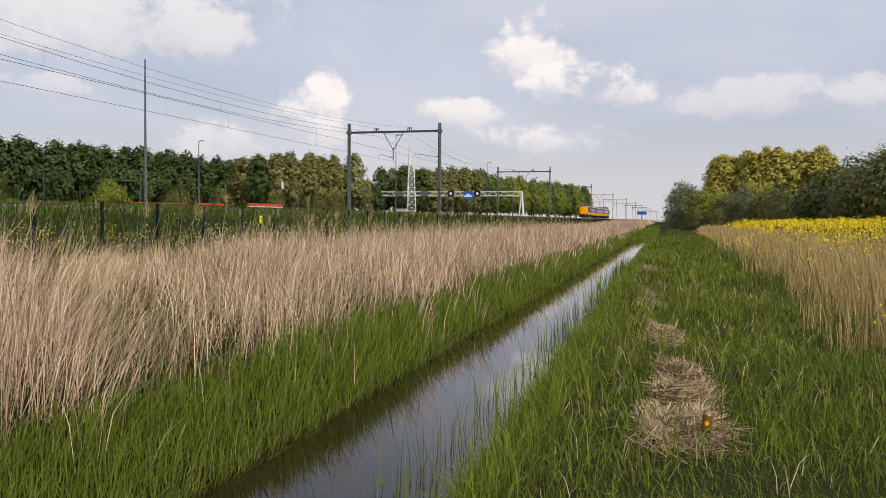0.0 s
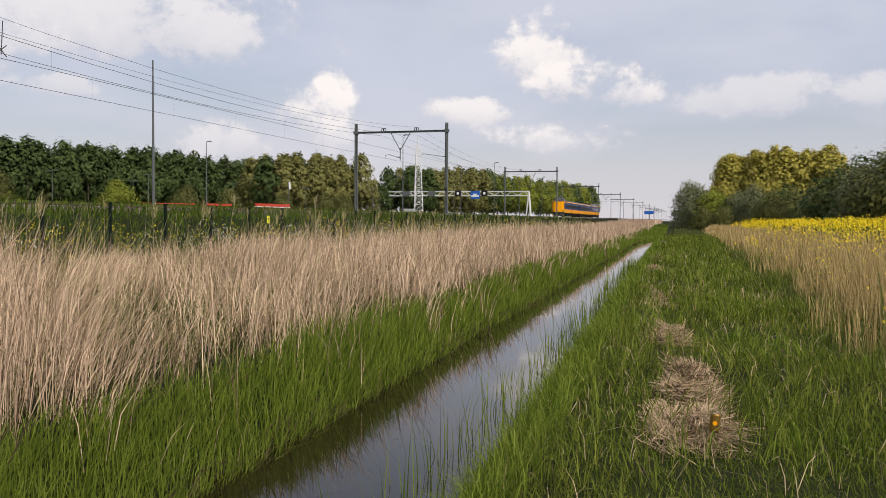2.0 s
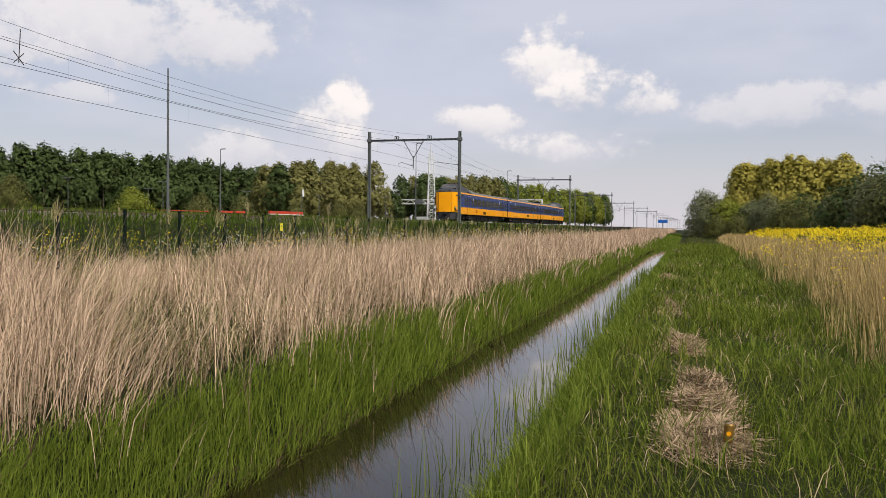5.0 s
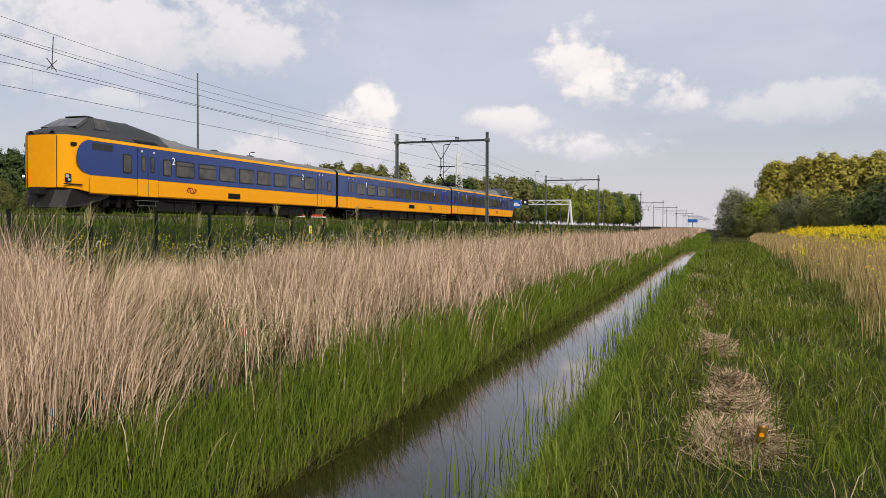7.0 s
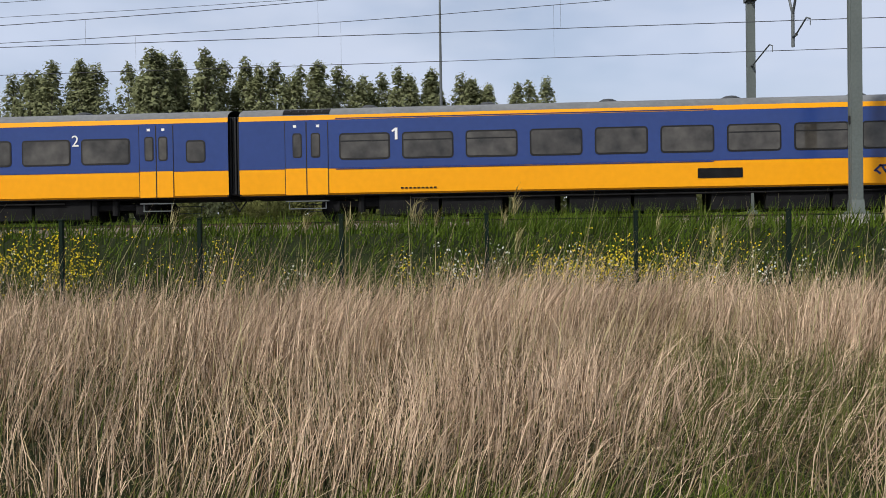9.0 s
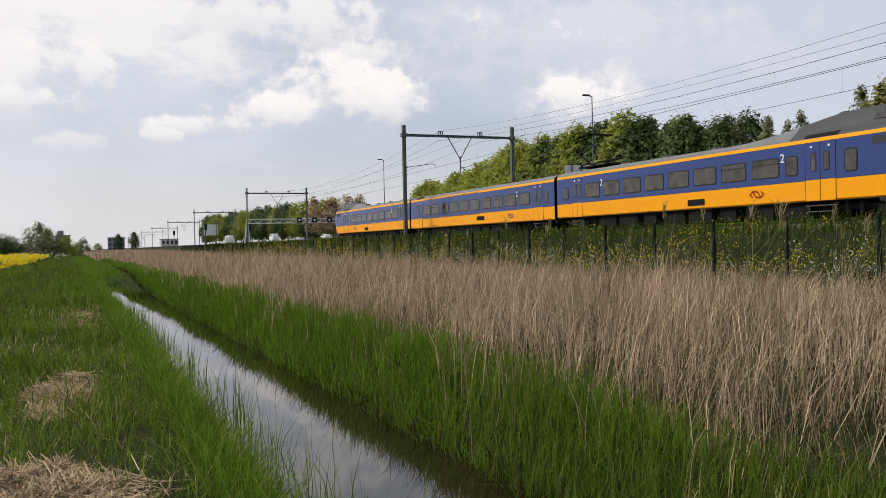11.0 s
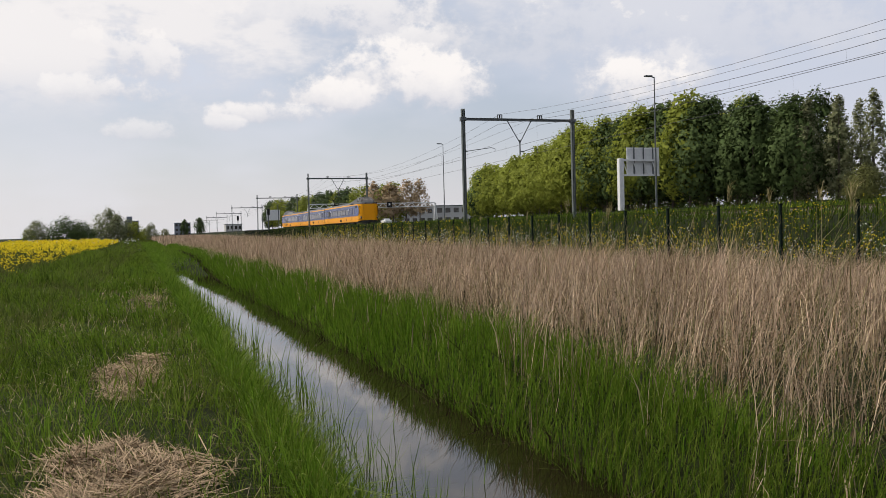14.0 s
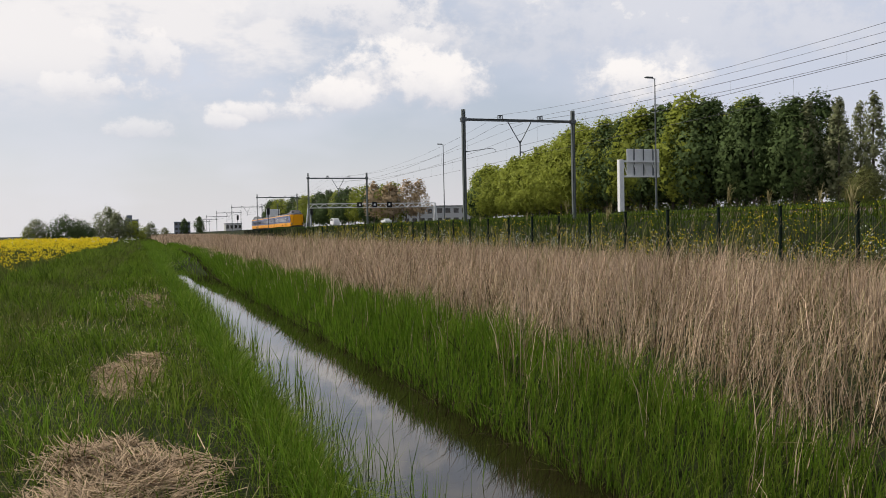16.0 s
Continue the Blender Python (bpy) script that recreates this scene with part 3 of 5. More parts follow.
    blades("bank_shade_straw", x, y, rng.uniform(0.15, 0.4, len(x)), 0.006 + 0.0012 * np.abs(y), SHADE_LITTER, "dead stalks hanging at the waterline, darkened as undercut shade", "grass", lean=0.4, droop=0.5)
    # shoots that stand in the water
    x, y = spread(1500, -30, 40, lambda y: ditch_x(y) + 0.40, lambda y: ditch_x(y) + 0.95, 1.6, 1)
    blades("water_shoots", x, y, rng.uniform(0.45, 0.85, len(x)), 0.006 + 0.0005 * np.abs(y), GRASS_TALL, "thin green shoots standing in the water", "grass", lean=0.12, wind=(0.0, 0.03), droop=0.15, lift=0.05)
    x, y = spread(90, -20, 30, lambda y: ditch_x(y) - 0.5, lambda y: ditch_x(y) + 0.5, 1.4, 1)
    blades("water_shoots", x, y, rng.uniform(0.45, 0.7, len(x)), 0.008, GRASS_TALL, "thin green shoots standing in the water", "grass", lean=0.10, wind=(0.0, 0.03), droop=0.1, lift=0.05)
    # meadow and reeds far along the ditch
    for y0, y1 in ((-230, -62), (80, 190)):
        x, y = spread(9000, y0, y1, -2.5, 24, 1.0, (y0 + y1) / 2)
        blades("meadow_grass", x, y, rng.uniform(0.15, 0.4, len(x)), 0.04 + 0.0009 * np.abs(y), GRASS_DULL, "grass of the far meadow", "grass", plain=True, lean=0.4, droop=0.5)
    x, y = spread(16000, -260, -70, lambda y: -3.2 + 0 * y, 12, 1.0, -165)
    blades("meadow_grass", x, y, rng.uniform(0.12, 0.32, len(x)), 0.03 + 0.0008 * np.abs(y), GRASS, "grass of the far path", "grass", plain=True, lean=0.4, droop=0.5)
    for y0, y1 in ((-330, -95), (115, 300)):
        x, y = spread(12000, y0, y1, lambda y: -3.0 - 0.02 * y, -14.4, 1.0, (y0 + y1) / 2)
        blades("far_reeds", x, y, rng.uniform(0.6, 1.2, len(x)), 0.03 + 0.0008 * np.abs(y), REED, "dry reeds far along the ditch", "reeds", plain=True, lean=0.15, droop=0.2)
    # overgrown ends of the ditch
    for y0, y1 in ((-150, -36), (92, 160)):
        x, y = spread(9000, y0, y1, lambda y: ditch_x(y) - 1.6, lambda y: ditch_x(y) + 1.6, 1.0, (y0 + y1) / 2)
        blades("ditch_grass", x, y, rng.uniform(0.15, 0.45, len(x)), 0.03 + 0.0007 * np.abs(y), GRASS_TALL, "grass growing over the end of the ditch", "grass", plain=True, lean=0.3, droop=0.5)
    # railway bank
    x, y = spread(56000, -190, 210, -14.8, -25.5, 1.8, 2)
    h = rng.uniform(0.2, 0.5, len(x)) * (1 + 0.9 * sstep(-21.5, -24.5, x))
    blades("embankment_grass", x, y, h, 0.014 + 0.0014 * np.hypot(x, y), GRASS_BANK, "green grass on the railway bank", "grass", plain=True, lean=0.3, droop=0.4)
    x, y = spread(26000, -200, 230, -36.8, -44.0, 1.3, 0)
    blades("verge_grass", x, y, rng.uniform(0.3, 0.7, len(x)), 0.03 + 0.0016 * np.hypot(x, y), GRASS, "rough grass between railway and motorway", "grass", plain=True, lean=0.3, droop=0.4)


def mustard_clumps(name, n, y0, y1, x0, x1, h0, h1, flowers, label, power=1.4, near=0.0, size=0.022, grow=0.0006, tufted=False, petal=None):
    x, y = spread(n, y0, y1, x0, x1, power, near)
    if tufted:
        keep = rng.uniform(0, 1, n) < sstep(0.45, 0.8, patch(x, y, 0.9, 3.0)) + 0.06
        x, y = x[keep], y[keep]
        n = len(x)
    h = rng.uniform(h0, h1, n)
    d = np.hypot(x, y)
    stem = blades(name, x, y, h, 0.010 + 0.0010 * d, GRASS_DULL, label, "mustard", lean=0.2, droop=0.2)
    k = flowers
    i = np.repeat(np.arange(n), k)
    p = np.stack([x[i], y[i], land(x[i], y[i]) + h[i] * rng.uniform(0.62, 1.05, n * k)], 1)
    p[:, :2] += rng.normal(0, 0.10, (n * k, 2))
    f = specks("blossom", p, size + grow * d[i], petal or YELLOW_F, "", "")
    f.parent = stem
    tagged(f, "clusters of small flowers")


reed_beds()
grass_covers()
mustard_clumps("mustard_field", 15000, 18, 160, lambda y: 5.9 + 0.6 * np.sin(y * 0.3) + 0.4 * np.sin(y * 1.1), lambda y: 34 + 0 * y, 0.6, 1.2, 11, "flowering yellow mustard field behind the reeds", 1.5, 22, 0.012, 0.00045)
mustard_clumps("mustard_field", 6500, -150, -14, lambda y: 4.2 - 0.01 * y, lambda y: 22 + 0 * y, 0.4, 0.8, 7, "flowering yellow mustard field beside the path", 1.4, -16, 0.014, 0.00055)
mustard_clumps("cow_parsley", 420, -90, 90, -14.9, -16.5, 0.7, 1.4, 9, "white flowering cow parsley at the fence", 1.3, 0, 0.016, 0.0003, False, WHITE_F)
mustard_clumps("cow_parsley", 130, -190, -110, 3, 24, 0.5, 0.8, 5, "white flowering cow parsley in the meadow", 1.0, -140, 0.02, 0.0003, False, WHITE_F)
mustard_clumps("bank_mustard", 4500, -120, 110, -15.0, -19.5, 0.5, 1.25, 4, "yellow mustard growing along the fence", 1.5, 0, 0.012, 0.0004, True)
mustard_clumps("bank_mustard", 1500, -115, -12, -15.2, -22.0, 0.5, 1.0, 4, "yellow mustard scattered over the railway bank", 1.3, -30, 0.008, 0.0004, True)
mustard_clumps("mustard_bush", 150, -9.9, -7.7, -15.2, -16.4, 0.9, 1.75, 5, "tall yellow mustard bush at the fence", 1.0, -8.8, 0.010)
mustard_clumps("mustard_bush", 120, 0.6, 3.2, -15.2, -16.4, 0.9, 1.4, 4, "tall yellow mustard bush at the fence", 1.0, 1.9, 0.012)
mustard_clumps("stray_mustard", 620, 8, 50, lambda y: 1.8 + 1.4 * rng.uniform(0, 1, len(y)), 7.5, 0.6, 1.2, 6, "single mustard plants in the rough grass", 1.3, 8, 0.008)


# ---- railway ----
TRACKS = (-28.55, -32.55)
PORTALS = [9.83 + 80.1 * k for k in range(-9, 13)]


def rise(y):
    """The line climbs very slightly along +y."""
    return 0.0019 * y


def line_bed():
    ys = [-900, -300, -120, -60, -20, 20, 60, 120, 300, 1100]
    prof = [(-24.2, 1.60), (-25.6, 1.78), (-26.6, 1.98), (-34.5, 1.98), (-35.6, 1.78), (-37.0, 1.60)]
    V = [(x, y, z + rise(y)) for y in ys for x, z in prof]
    n = len(prof)
    F = [(j * n + i, (j + 1) * n + i, (j + 1) * n + i + 1, j * n + i + 1) for j in range(len(ys) - 1) for i in range(n - 1)]
    tagged(mesh_ob("ballast_bed", V, F, BALLAST), "brown-grey stone ballast bed of two railway tracks", "ballast", kind="structure")
    rail_prof = [(-0.07, -0.16), (0.07, -0.16), (0.07, -0.14), (0.02, -0.12), (0.02, -0.04), (0.036, -0.03), (0.036, 0), (-0.036, 0), (-0.036, -0.03), (-0.02, -0.04), (-0.02, -0.12), (-0.07, -0.14)]
    for tx in TRACKS:
        for s in (-0.75, 0.75):
            V = [(tx + s + px, y, RAIL_Z + pz + rise(y)) for y in ys for px, pz in rail_prof]
            n = len(rail_prof)
            F = [(j * n + i, j * n + (i + 1) % n, (j + 1) * n + (i + 1) % n, (j + 1) * n + i) for j in range(len(ys) - 1) for i in range(n)]
            tagged(mesh_ob("rail", V, F, RAIL), "long steel rail on the ballast", "rail", "rails of the line", "structure")
    me = None
    for k in range(150):
        y = -45 + 0.6 * k
        for tx in TRACKS:
            if me is None:
                bm = boxes(((0, 0, 0), (2.5, 0.24, 0.16), None, 0.02))
                me = bpy.data.meshes.new("sleeper")
                bm.to_mesh(me), bm.free()
                me.materials.append(CONCRETE)
            s = new("sleeper", me)
            s.location = (tx, y, RAIL_Z - 0.17 + rise(y))
            tagged(s, "grey concrete sleeper under the rails", "sleeper", "sleepers of the line", "structure")


line_bed()


def overhead_portal(pull=False):
    """Steel portal over both tracks: lattice-free legs, beam, middle hanger and wire arms. Origin on rail height at the near leg."""
    e = thing("overhead_line_portal", (0, 0, 0), "grey steel portal carrying the overhead wires of two tracks", "portal", "portals over the railway")
    W, TOP = -10.40, 9.72
    for x in (0, W):
        t = TOP + (0.12 if x else 0)
        bm = boxes(((x, 0, t / 2 - 0.2), (0.10, 0.30, t + 0.4), None, 0.01), ((x - 0.13, 0, t / 2 - 0.2), (0.02, 0.30, t + 0.4)), ((x + 0.13, 0, t / 2 - 0.2), (0.02, 0.30, t + 0.4)))
        leg = part("post", bm, STEEL_GREEN, e)
        part("footing", boxes(((x, 0, -0.45), (0.75, 0.75, 0.7), None, 0.03)), CONCRETE, leg, "concrete footing block")
        bm = boxes(((x, 0, -0.06), (0.5, 0.5, 0.06), None, 0.01))
        for sx in (-1, 1):
            box(bm, (x + sx * 0.17, 0, 0.12), (0.03, 0.34, 0.36), Matrix.Rotation(radians(-14 * sx), 3, "Y"))
        part("base_plate", bm, STEEL_GREEN, leg)
        part("collar", boxes(((x, 0, 8.85), (0.50, 0.42, 0.34), None, 0.02)), STEEL, leg)
    part("id_plate", boxes(((0.0, -0.16, 2.55), (0.10, 0.02, 0.24))), BLACK, e, "small black plate")
    bm = bmesh.new()
    for z in (8.76, 8.94):
        box(bm, (W / 2, 0, z), (-W - 0.4, 0.22, 0.03))
    box(bm, (W / 2, 0, 8.85), (-W - 0.4, 0.05, 0.18))
    part("beam", bm, STEEL, e)
    for x in (-3.4, -7.2):
        bm = boxes(((x, 0, 9.26), (0.46, 0.10, 0.06)), ((x - 0.20, 0, 9.10), (0.06, 0.10, 0.32)), ((x + 0.20, 0, 9.10), (0.06, 0.10, 0.32)))
        b = part("insulator_frame", bm, STEEL, e)
        part("insulator", rods(((x, 0, 9.0), (x, 0, 9.22), 0.07)), DARK, b)
    bm = rods(((-4.1, 0, 8.76), (-5.25, 0, 6.85), 0.045), ((-6.35, 0, 8.76), (-5.25, 0, 6.85), 0.045), ((-5.25, 0, 7.1), (-5.25, 0, 5.75), 0.06))
    part("hanger", bm, STEEL, e)
    for x0, x1 in (((-5.25, -3.55), (W, -7.55)) if pull else ((0.0, -2.9), (-5.25, -6.95))):
        k = 1 if x1 > x0 else -1
        bm = rods(((x0, 0, 6.10), (x0 + k * 0.35, 0, 6.10), 0.055), ((x0 + k * 0.3, 0, 6.10), (x1 - k * 0.35, 0, 6.42), 0.028), ((x1 - k * 0.35, 0, 6.42), (x1, 0, 6.30), 0.022), ((x1, 0, 6.32), (x1, 0, 6.08), 0.014))
        part("register_arm", bm, STEEL, e)
    return e


def catenary():
    """Contact wires, carrying wires with droppers, and the feeders above the beam."""
    first = overhead_portal()
    first.matrix_world = pose(-25.30, PORTALS[0], RAIL_Z + rise(PORTALS[0]))
    other = overhead_portal(True)
    other.matrix_world = pose(-25.30, PORTALS[9], RAIL_Z + rise(PORTALS[9]))
    for y in PORTALS[1:9] + PORTALS[10:]:
        copy_thing(first, pose(-25.30, y, RAIL_Z + rise(y)))
    bays = [(a, b) for a, b in zip(PORTALS, PORTALS[1:]) if -330 < (a + b) / 2 < 420]

    def string(bm, x, zf, a, b, r, steps=10):
        last = None
        for i in range(steps + 1):
            t = i / steps
            y = a + (b - a) * t
            p = Vector((x, y, RAIL_Z + rise(y) + zf(t)))
            if last is not None:
                rod(bm, last, p, r, sides=4)
            last = p

    for tx, low, sag in zip(TRACKS, (6.18, 6.05), (1.70, 1.25)):
        bm, drops = bmesh.new(), []
        for a, b in bays:
            string(bm, tx, lambda t: low, a, b, 0.012, 1)
            string(bm, tx, lambda t: 8.45 - 4 * sag * t * (1 - t), a, b, 0.012, 12)
            for k in range(1, 10):
                t = k / 10
                y = a + (b - a) * t
                z = RAIL_Z + rise(y)
                drops.append(((tx, y, z + low), (tx, y, z + 8.45 - 4 * sag * t * (1 - t)), 0.004))
        w = part("contact_wire", bm, WIRE, None)
        tagged(w, "dark contact wire and carrying wire over the track", "overhead wire", "overhead wires")
        for d in drops:
            part("dropper", rods(d, sides=3), WIRE, w)
    for fx, dip in ((-28.7, 1.75), (-32.5, 1.1)):
        bm = bmesh.new()
        for a, b in bays:
            string(bm, fx, lambda t: 9.3 - 4 * dip * t * (1 - t), a, b, 0.009, 10)
        tagged(part("feeder_wire", bm, WIRE, None), "sagging feeder wire above the portal beams", "overhead wire", "overhead wires")
    for y in (30.8,):
        e = thing("wire_insulator", (-28.55, y, RAIL_Z + 6.1), "small insulator hanging between the overhead wires", "insulator")
        part("hanger_rod", rods(((0, 0, 0.3), (0.05, 0.05, 1.75), 0.02)), WIRE, e)
        part("spring_loop", rods(((0, -0.3, 0.25), (0, 0.3, 0.75), 0.02), ((0, 0.3, 0.25), (0, -0.3, 0.75), 0.02)), WIRE, e)


catenary()


def mesh_fence():
    """Dark bar-mesh fence along the foot of the bank."""
    e = thing("fence", (-14.7, 0, 0), "dark green wire mesh fence along the railway bank", "fence")
    pm = bpy.data.meshes.new("post")
    bm = boxes(((0, 0, 0.95), (0.07, 0.07, 2.0), None, 0.008), ((0, 0, 1.96), (0.09, 0.09, 0.03), None, 0.006))
    bm.to_mesh(pm), bm.free()
    pm.materials.append(FENCE)
    V, F = [], []

    def bar(a, b, w):
        a, b = np.array(a, float), np.array(b, float)
        o = len(V)
        d = (b - a) / np.linalg.norm(b - a)
        s = np.cross(d, (1, 0, 0)) * w / 2
        n = np.array((1, 0, 0)) * w / 2
        for p in (a, b):
            V.extend([p - s - n, p + s - n, p + s + n, p - s + n])
        F.extend([(o + i, o + (i + 1) % 4, o + 4 + (i + 1) % 4, o + 4 + i) for i in range(4)])

    for k in range(1, 50):
        bar((0, k * 2.49 / 50, 0.1), (0, k * 2.49 / 50, 1.88), 0.0036)
    for z in (0.12, 0.7, 1.28, 1.86):
        bar((0.008, 0.02, z), (0.008, 2.47, z), 0.007)
    fm = bpy.data.meshes.new("mesh_panel")
    fm.from_pydata([tuple(v) for v in V], [], F)
    fm.materials.append(FENCE)
    for k in range(-62, 75):
        y = 2.49 * k - 0.35
        z = float(land(-14.7, y)) * 0.6 - 0.10
        for name, me in (("post", pm), ("mesh_panel", fm)):
            o = new(name, me)
            o.parent = e
            o.location = (0, y, z)
    s = thing("warning_sign", (-14.64, 28.35, 1.36), "small lemon yellow warning plate on the fence", "sign")
    part("plate", boxes(((0, 0, 0.13), (0.012, 0.20, 0.27), None, 0.004)), LEMON, s)
    part("marking", boxes(((0.009, 0, 0.16), (0.006, 0.08, 0.07)), ((0.009, 0, 0.06), (0.006, 0.13, 0.02))), BLACK, s)


mesh_fence()

LOGO_RED = shader("logo_red", (0.246, 0.0246, 0.0123), 0.5)

# ---- the train ----
HW = 1.43


def roof_height(y, hump):
    """Extra height of the driver's cab over the normal roof, y towards the nose negative."""
    if not hump:
        return 0.0
    pts = [(-26.5, -0.30), (-26.4, -0.19), (-26.2, -0.07), (-25.95, 0.02), (-25.5, 0.12), (-24.4, 0.62), (-24.1, 0.69), (-21.6, 0.66), (-20.2, 0.48), (-18.4, 0.22), (-16.4, 0.03), (-15.6, 0), (0, 0)]
    return float(np.interp(y, [p[0] for p in pts], [p[1] for p in pts]))


def nose_half(y):
    pts = [(-26.5, 0.72), (-26.46, 0.87), (-26.38, 1.0), (-26.25, 1.13), (-26.05, 1.26), (-25.75, 1.37), (-25.4, 1.43), (0, 1.43)]
    return float(np.interp(y, [p[0] for p in pts], [p[1] for p in pts]))


def loft(ys, prof):
    """A skin through the sections prof(y), each a list of (x, z)."""
    V, F = [], []
    for y in ys:
        V += [(x, y, z) for x, z in prof(y)]
    n = len(prof(ys[0]))
    for j in range(len(ys) - 1):
        for i in range(n - 1):
            F.append((j * n + i, j * n + i + 1, (j + 1) * n + i + 1, (j + 1) * n + i))
    return V, F


def rounded(cy, cz, w, h, r, x, seg=4):
    """Outline of a rounded rectangle in the plane x."""
    pts = []
    for (sy, sz, a0) in ((1, 1, 0), (-1, 1, 90), (-1, -1, 180), (1, -1, 270)):
        for k in range(seg + 1):
            a = radians(a0 + 90 * k / seg)
            pts.append((x, cy + sy * (w / 2 - r) + r * math.cos(a), cz + sz * (h / 2 - r) + r * math.sin(a)))
    return pts


def plate(pts, material, name, parent, label="", thick=0.008):
    """A flat plate with that outline, as thick as given, its outer side away from the car's middle."""
    sgn = 1 if pts[0][0] > 0 else -1
    n = len(pts)
    V = [(p[0] - sgn * thick, p[1], p[2]) for p in pts] + list(pts)
    F = [tuple(range(n, 2 * n)) if sgn > 0 else tuple(reversed(range(n, 2 * n)))] + [(i, (i + 1) % n, n + (i + 1) % n, n + i) for i in range(n)]
    ob = mesh_ob(name, V, F, material, parent)
    return tagged(ob, label)


def window(car, s, y0, y1, z0=1.99, z1=2.73, r=0.08, vent=False):
    x = s * (HW + 0.012)
    f = plate(rounded((y0 + y1) / 2, (z0 + z1) / 2, y1 - y0 + 0.10, z1 - z0 + 0.10, r + 0.04, x), BLACK, "window_frame", car, "black rubber window frame", 0.02)
    plate(rounded((y0 + y1) / 2, (z0 + z1) / 2, y1 - y0, z1 - z0, r, s * (HW + 0.018)), PANE, "pane", f, "grey tinted pane", 0.008)
    if vent:
        plate(rounded((y0 + y1) / 2, z1 - 0.20, y1 - y0, 0.035, 0.012, s * (HW + 0.024), 1), BLACK, "glazing_bar", f, "", 0.01)


def door(car, s, y0, y1):
    x = s * (HW + 0.010)
    ym = (y0 + y1) / 2
    d = plate([(x, y0, 1.70), (x, y1, 1.70), (x, y1, 3.16), (x, y0, 3.16)], T_BLUE, "door", car, "blue and yellow double sliding door", 0.02)
    plate([(x, y0, 0.86), (x, y1, 0.86), (x, y1, 1.695), (x, y0, 1.695)], T_YELLOW, "lower_leaf", d, "yellow lower door panel", 0.02)
    for yy, w in ((y0, 0.018), (ym, 0.035), (y1, 0.018)):
        plate([(s * (HW + 0.014), yy - w / 2, 0.86), (s * (HW + 0.014), yy + w / 2, 0.86), (s * (HW + 0.014), yy + w / 2, 3.16), (s * (HW + 0.014), yy - w / 2, 3.16)], BLACK, "seam", d, "", 0.012)
    for yy in ((y0 + ym) / 2 + 0.05, (ym + y1) / 2 - 0.05):
        plate(rounded(yy, 2.42, 0.30, 0.78, 0.08, s * (HW + 0.018)), BLACK, "window_frame", d, "", 0.01)
        plate(rounded(yy, 2.42, 0.23, 0.70, 0.06, s * (HW + 0.023)), PANE, "pane", d, "", 0.008)
    part("step", boxes(((s * 1.36, ym, 0.66), (0.16, y1 - y0, 0.03)), ((s * 1.36, ym, 0.42), (0.14, y1 - y0 - 0.2, 0.03)), ((s * 1.36, y0 + 0.1, 0.54), (0.03, 0.03, 0.26)), ((s * 1.36, y1 - 0.1, 0.54), (0.03, 0.03, 0.26))), STEEL, d)
    for yy in (y0 + 0.32, y1 - 0.32):
        part("pictogram", boxes(((s * (HW + 0.012), yy, 3.03), (0.008, 0.10, 0.08))), WHITE_LETTER, d)


def numeral(car, s, text, y, z=2.55, size=0.52):
    cu = bpy.data.curves.new("class_number", "FONT")
    cu.body, cu.size, cu.extrude, cu.align_x = text, size, 0.003, "CENTER"
    ob = new("class_number", cu)
    dg = bpy.context.evaluated_depsgraph_get()
    me = bpy.data.meshes.new_from_object(ob.evaluated_get(dg))
    bpy.data.objects.remove(ob)
    if text == "1":
        bm = boxes(((0.03, 0.18, 0), (0.085, 0.37, 0.006)), ((-0.045, 0.295, 0.001), (0.13, 0.06, 0.006), Matrix.Rotation(radians(38), 3, "Z")))
        me = bpy.data.meshes.new("class_number")
        bm.to_mesh(me), bm.free()
    me.materials.clear()
    me.materials.append(WHITE_LETTER)
    o = new("class_number", me)
    o.parent = car
    o.matrix_local = pose(s * (HW + 0.012), y, z, 90, 0, 90 * s)
    return tagged(o, "white class number")


def logo(car, s, y, z=1.30, paint=None):
    """Two interlocked bent arrows, as bars."""
    bm = bmesh.new()
    x = s * (HW + 0.006)
    for k in (1, -1):
        pts = [(-0.42 * k, -0.02 * k), (-0.26 * k, 0.13 * k), (0.02 * k, 0.13 * k), (0.10 * k, 0.06 * k), (0.22 * k, -0.12 * k)]
        for (a, b), (c, d) in zip(pts, pts[1:]):
            L = math.hypot(c - a, d - b)
            box(bm, (x, y + s * (a + c) / 2, z + (b + d) / 2), (0.010, L + 0.06, 0.062), Matrix.Rotation(s * math.atan2(d - b, c - a), 3, "X"))
        box(bm, (x, y - s * 0.33 * k, z - 0.06 * k), (0.010, 0.20, 0.06), Matrix.Rotation(-s * 0.7, 3, "X"))
    part("emblem", bm, paint or LOGO_BLUE, car, "emblem of two bent arrows")


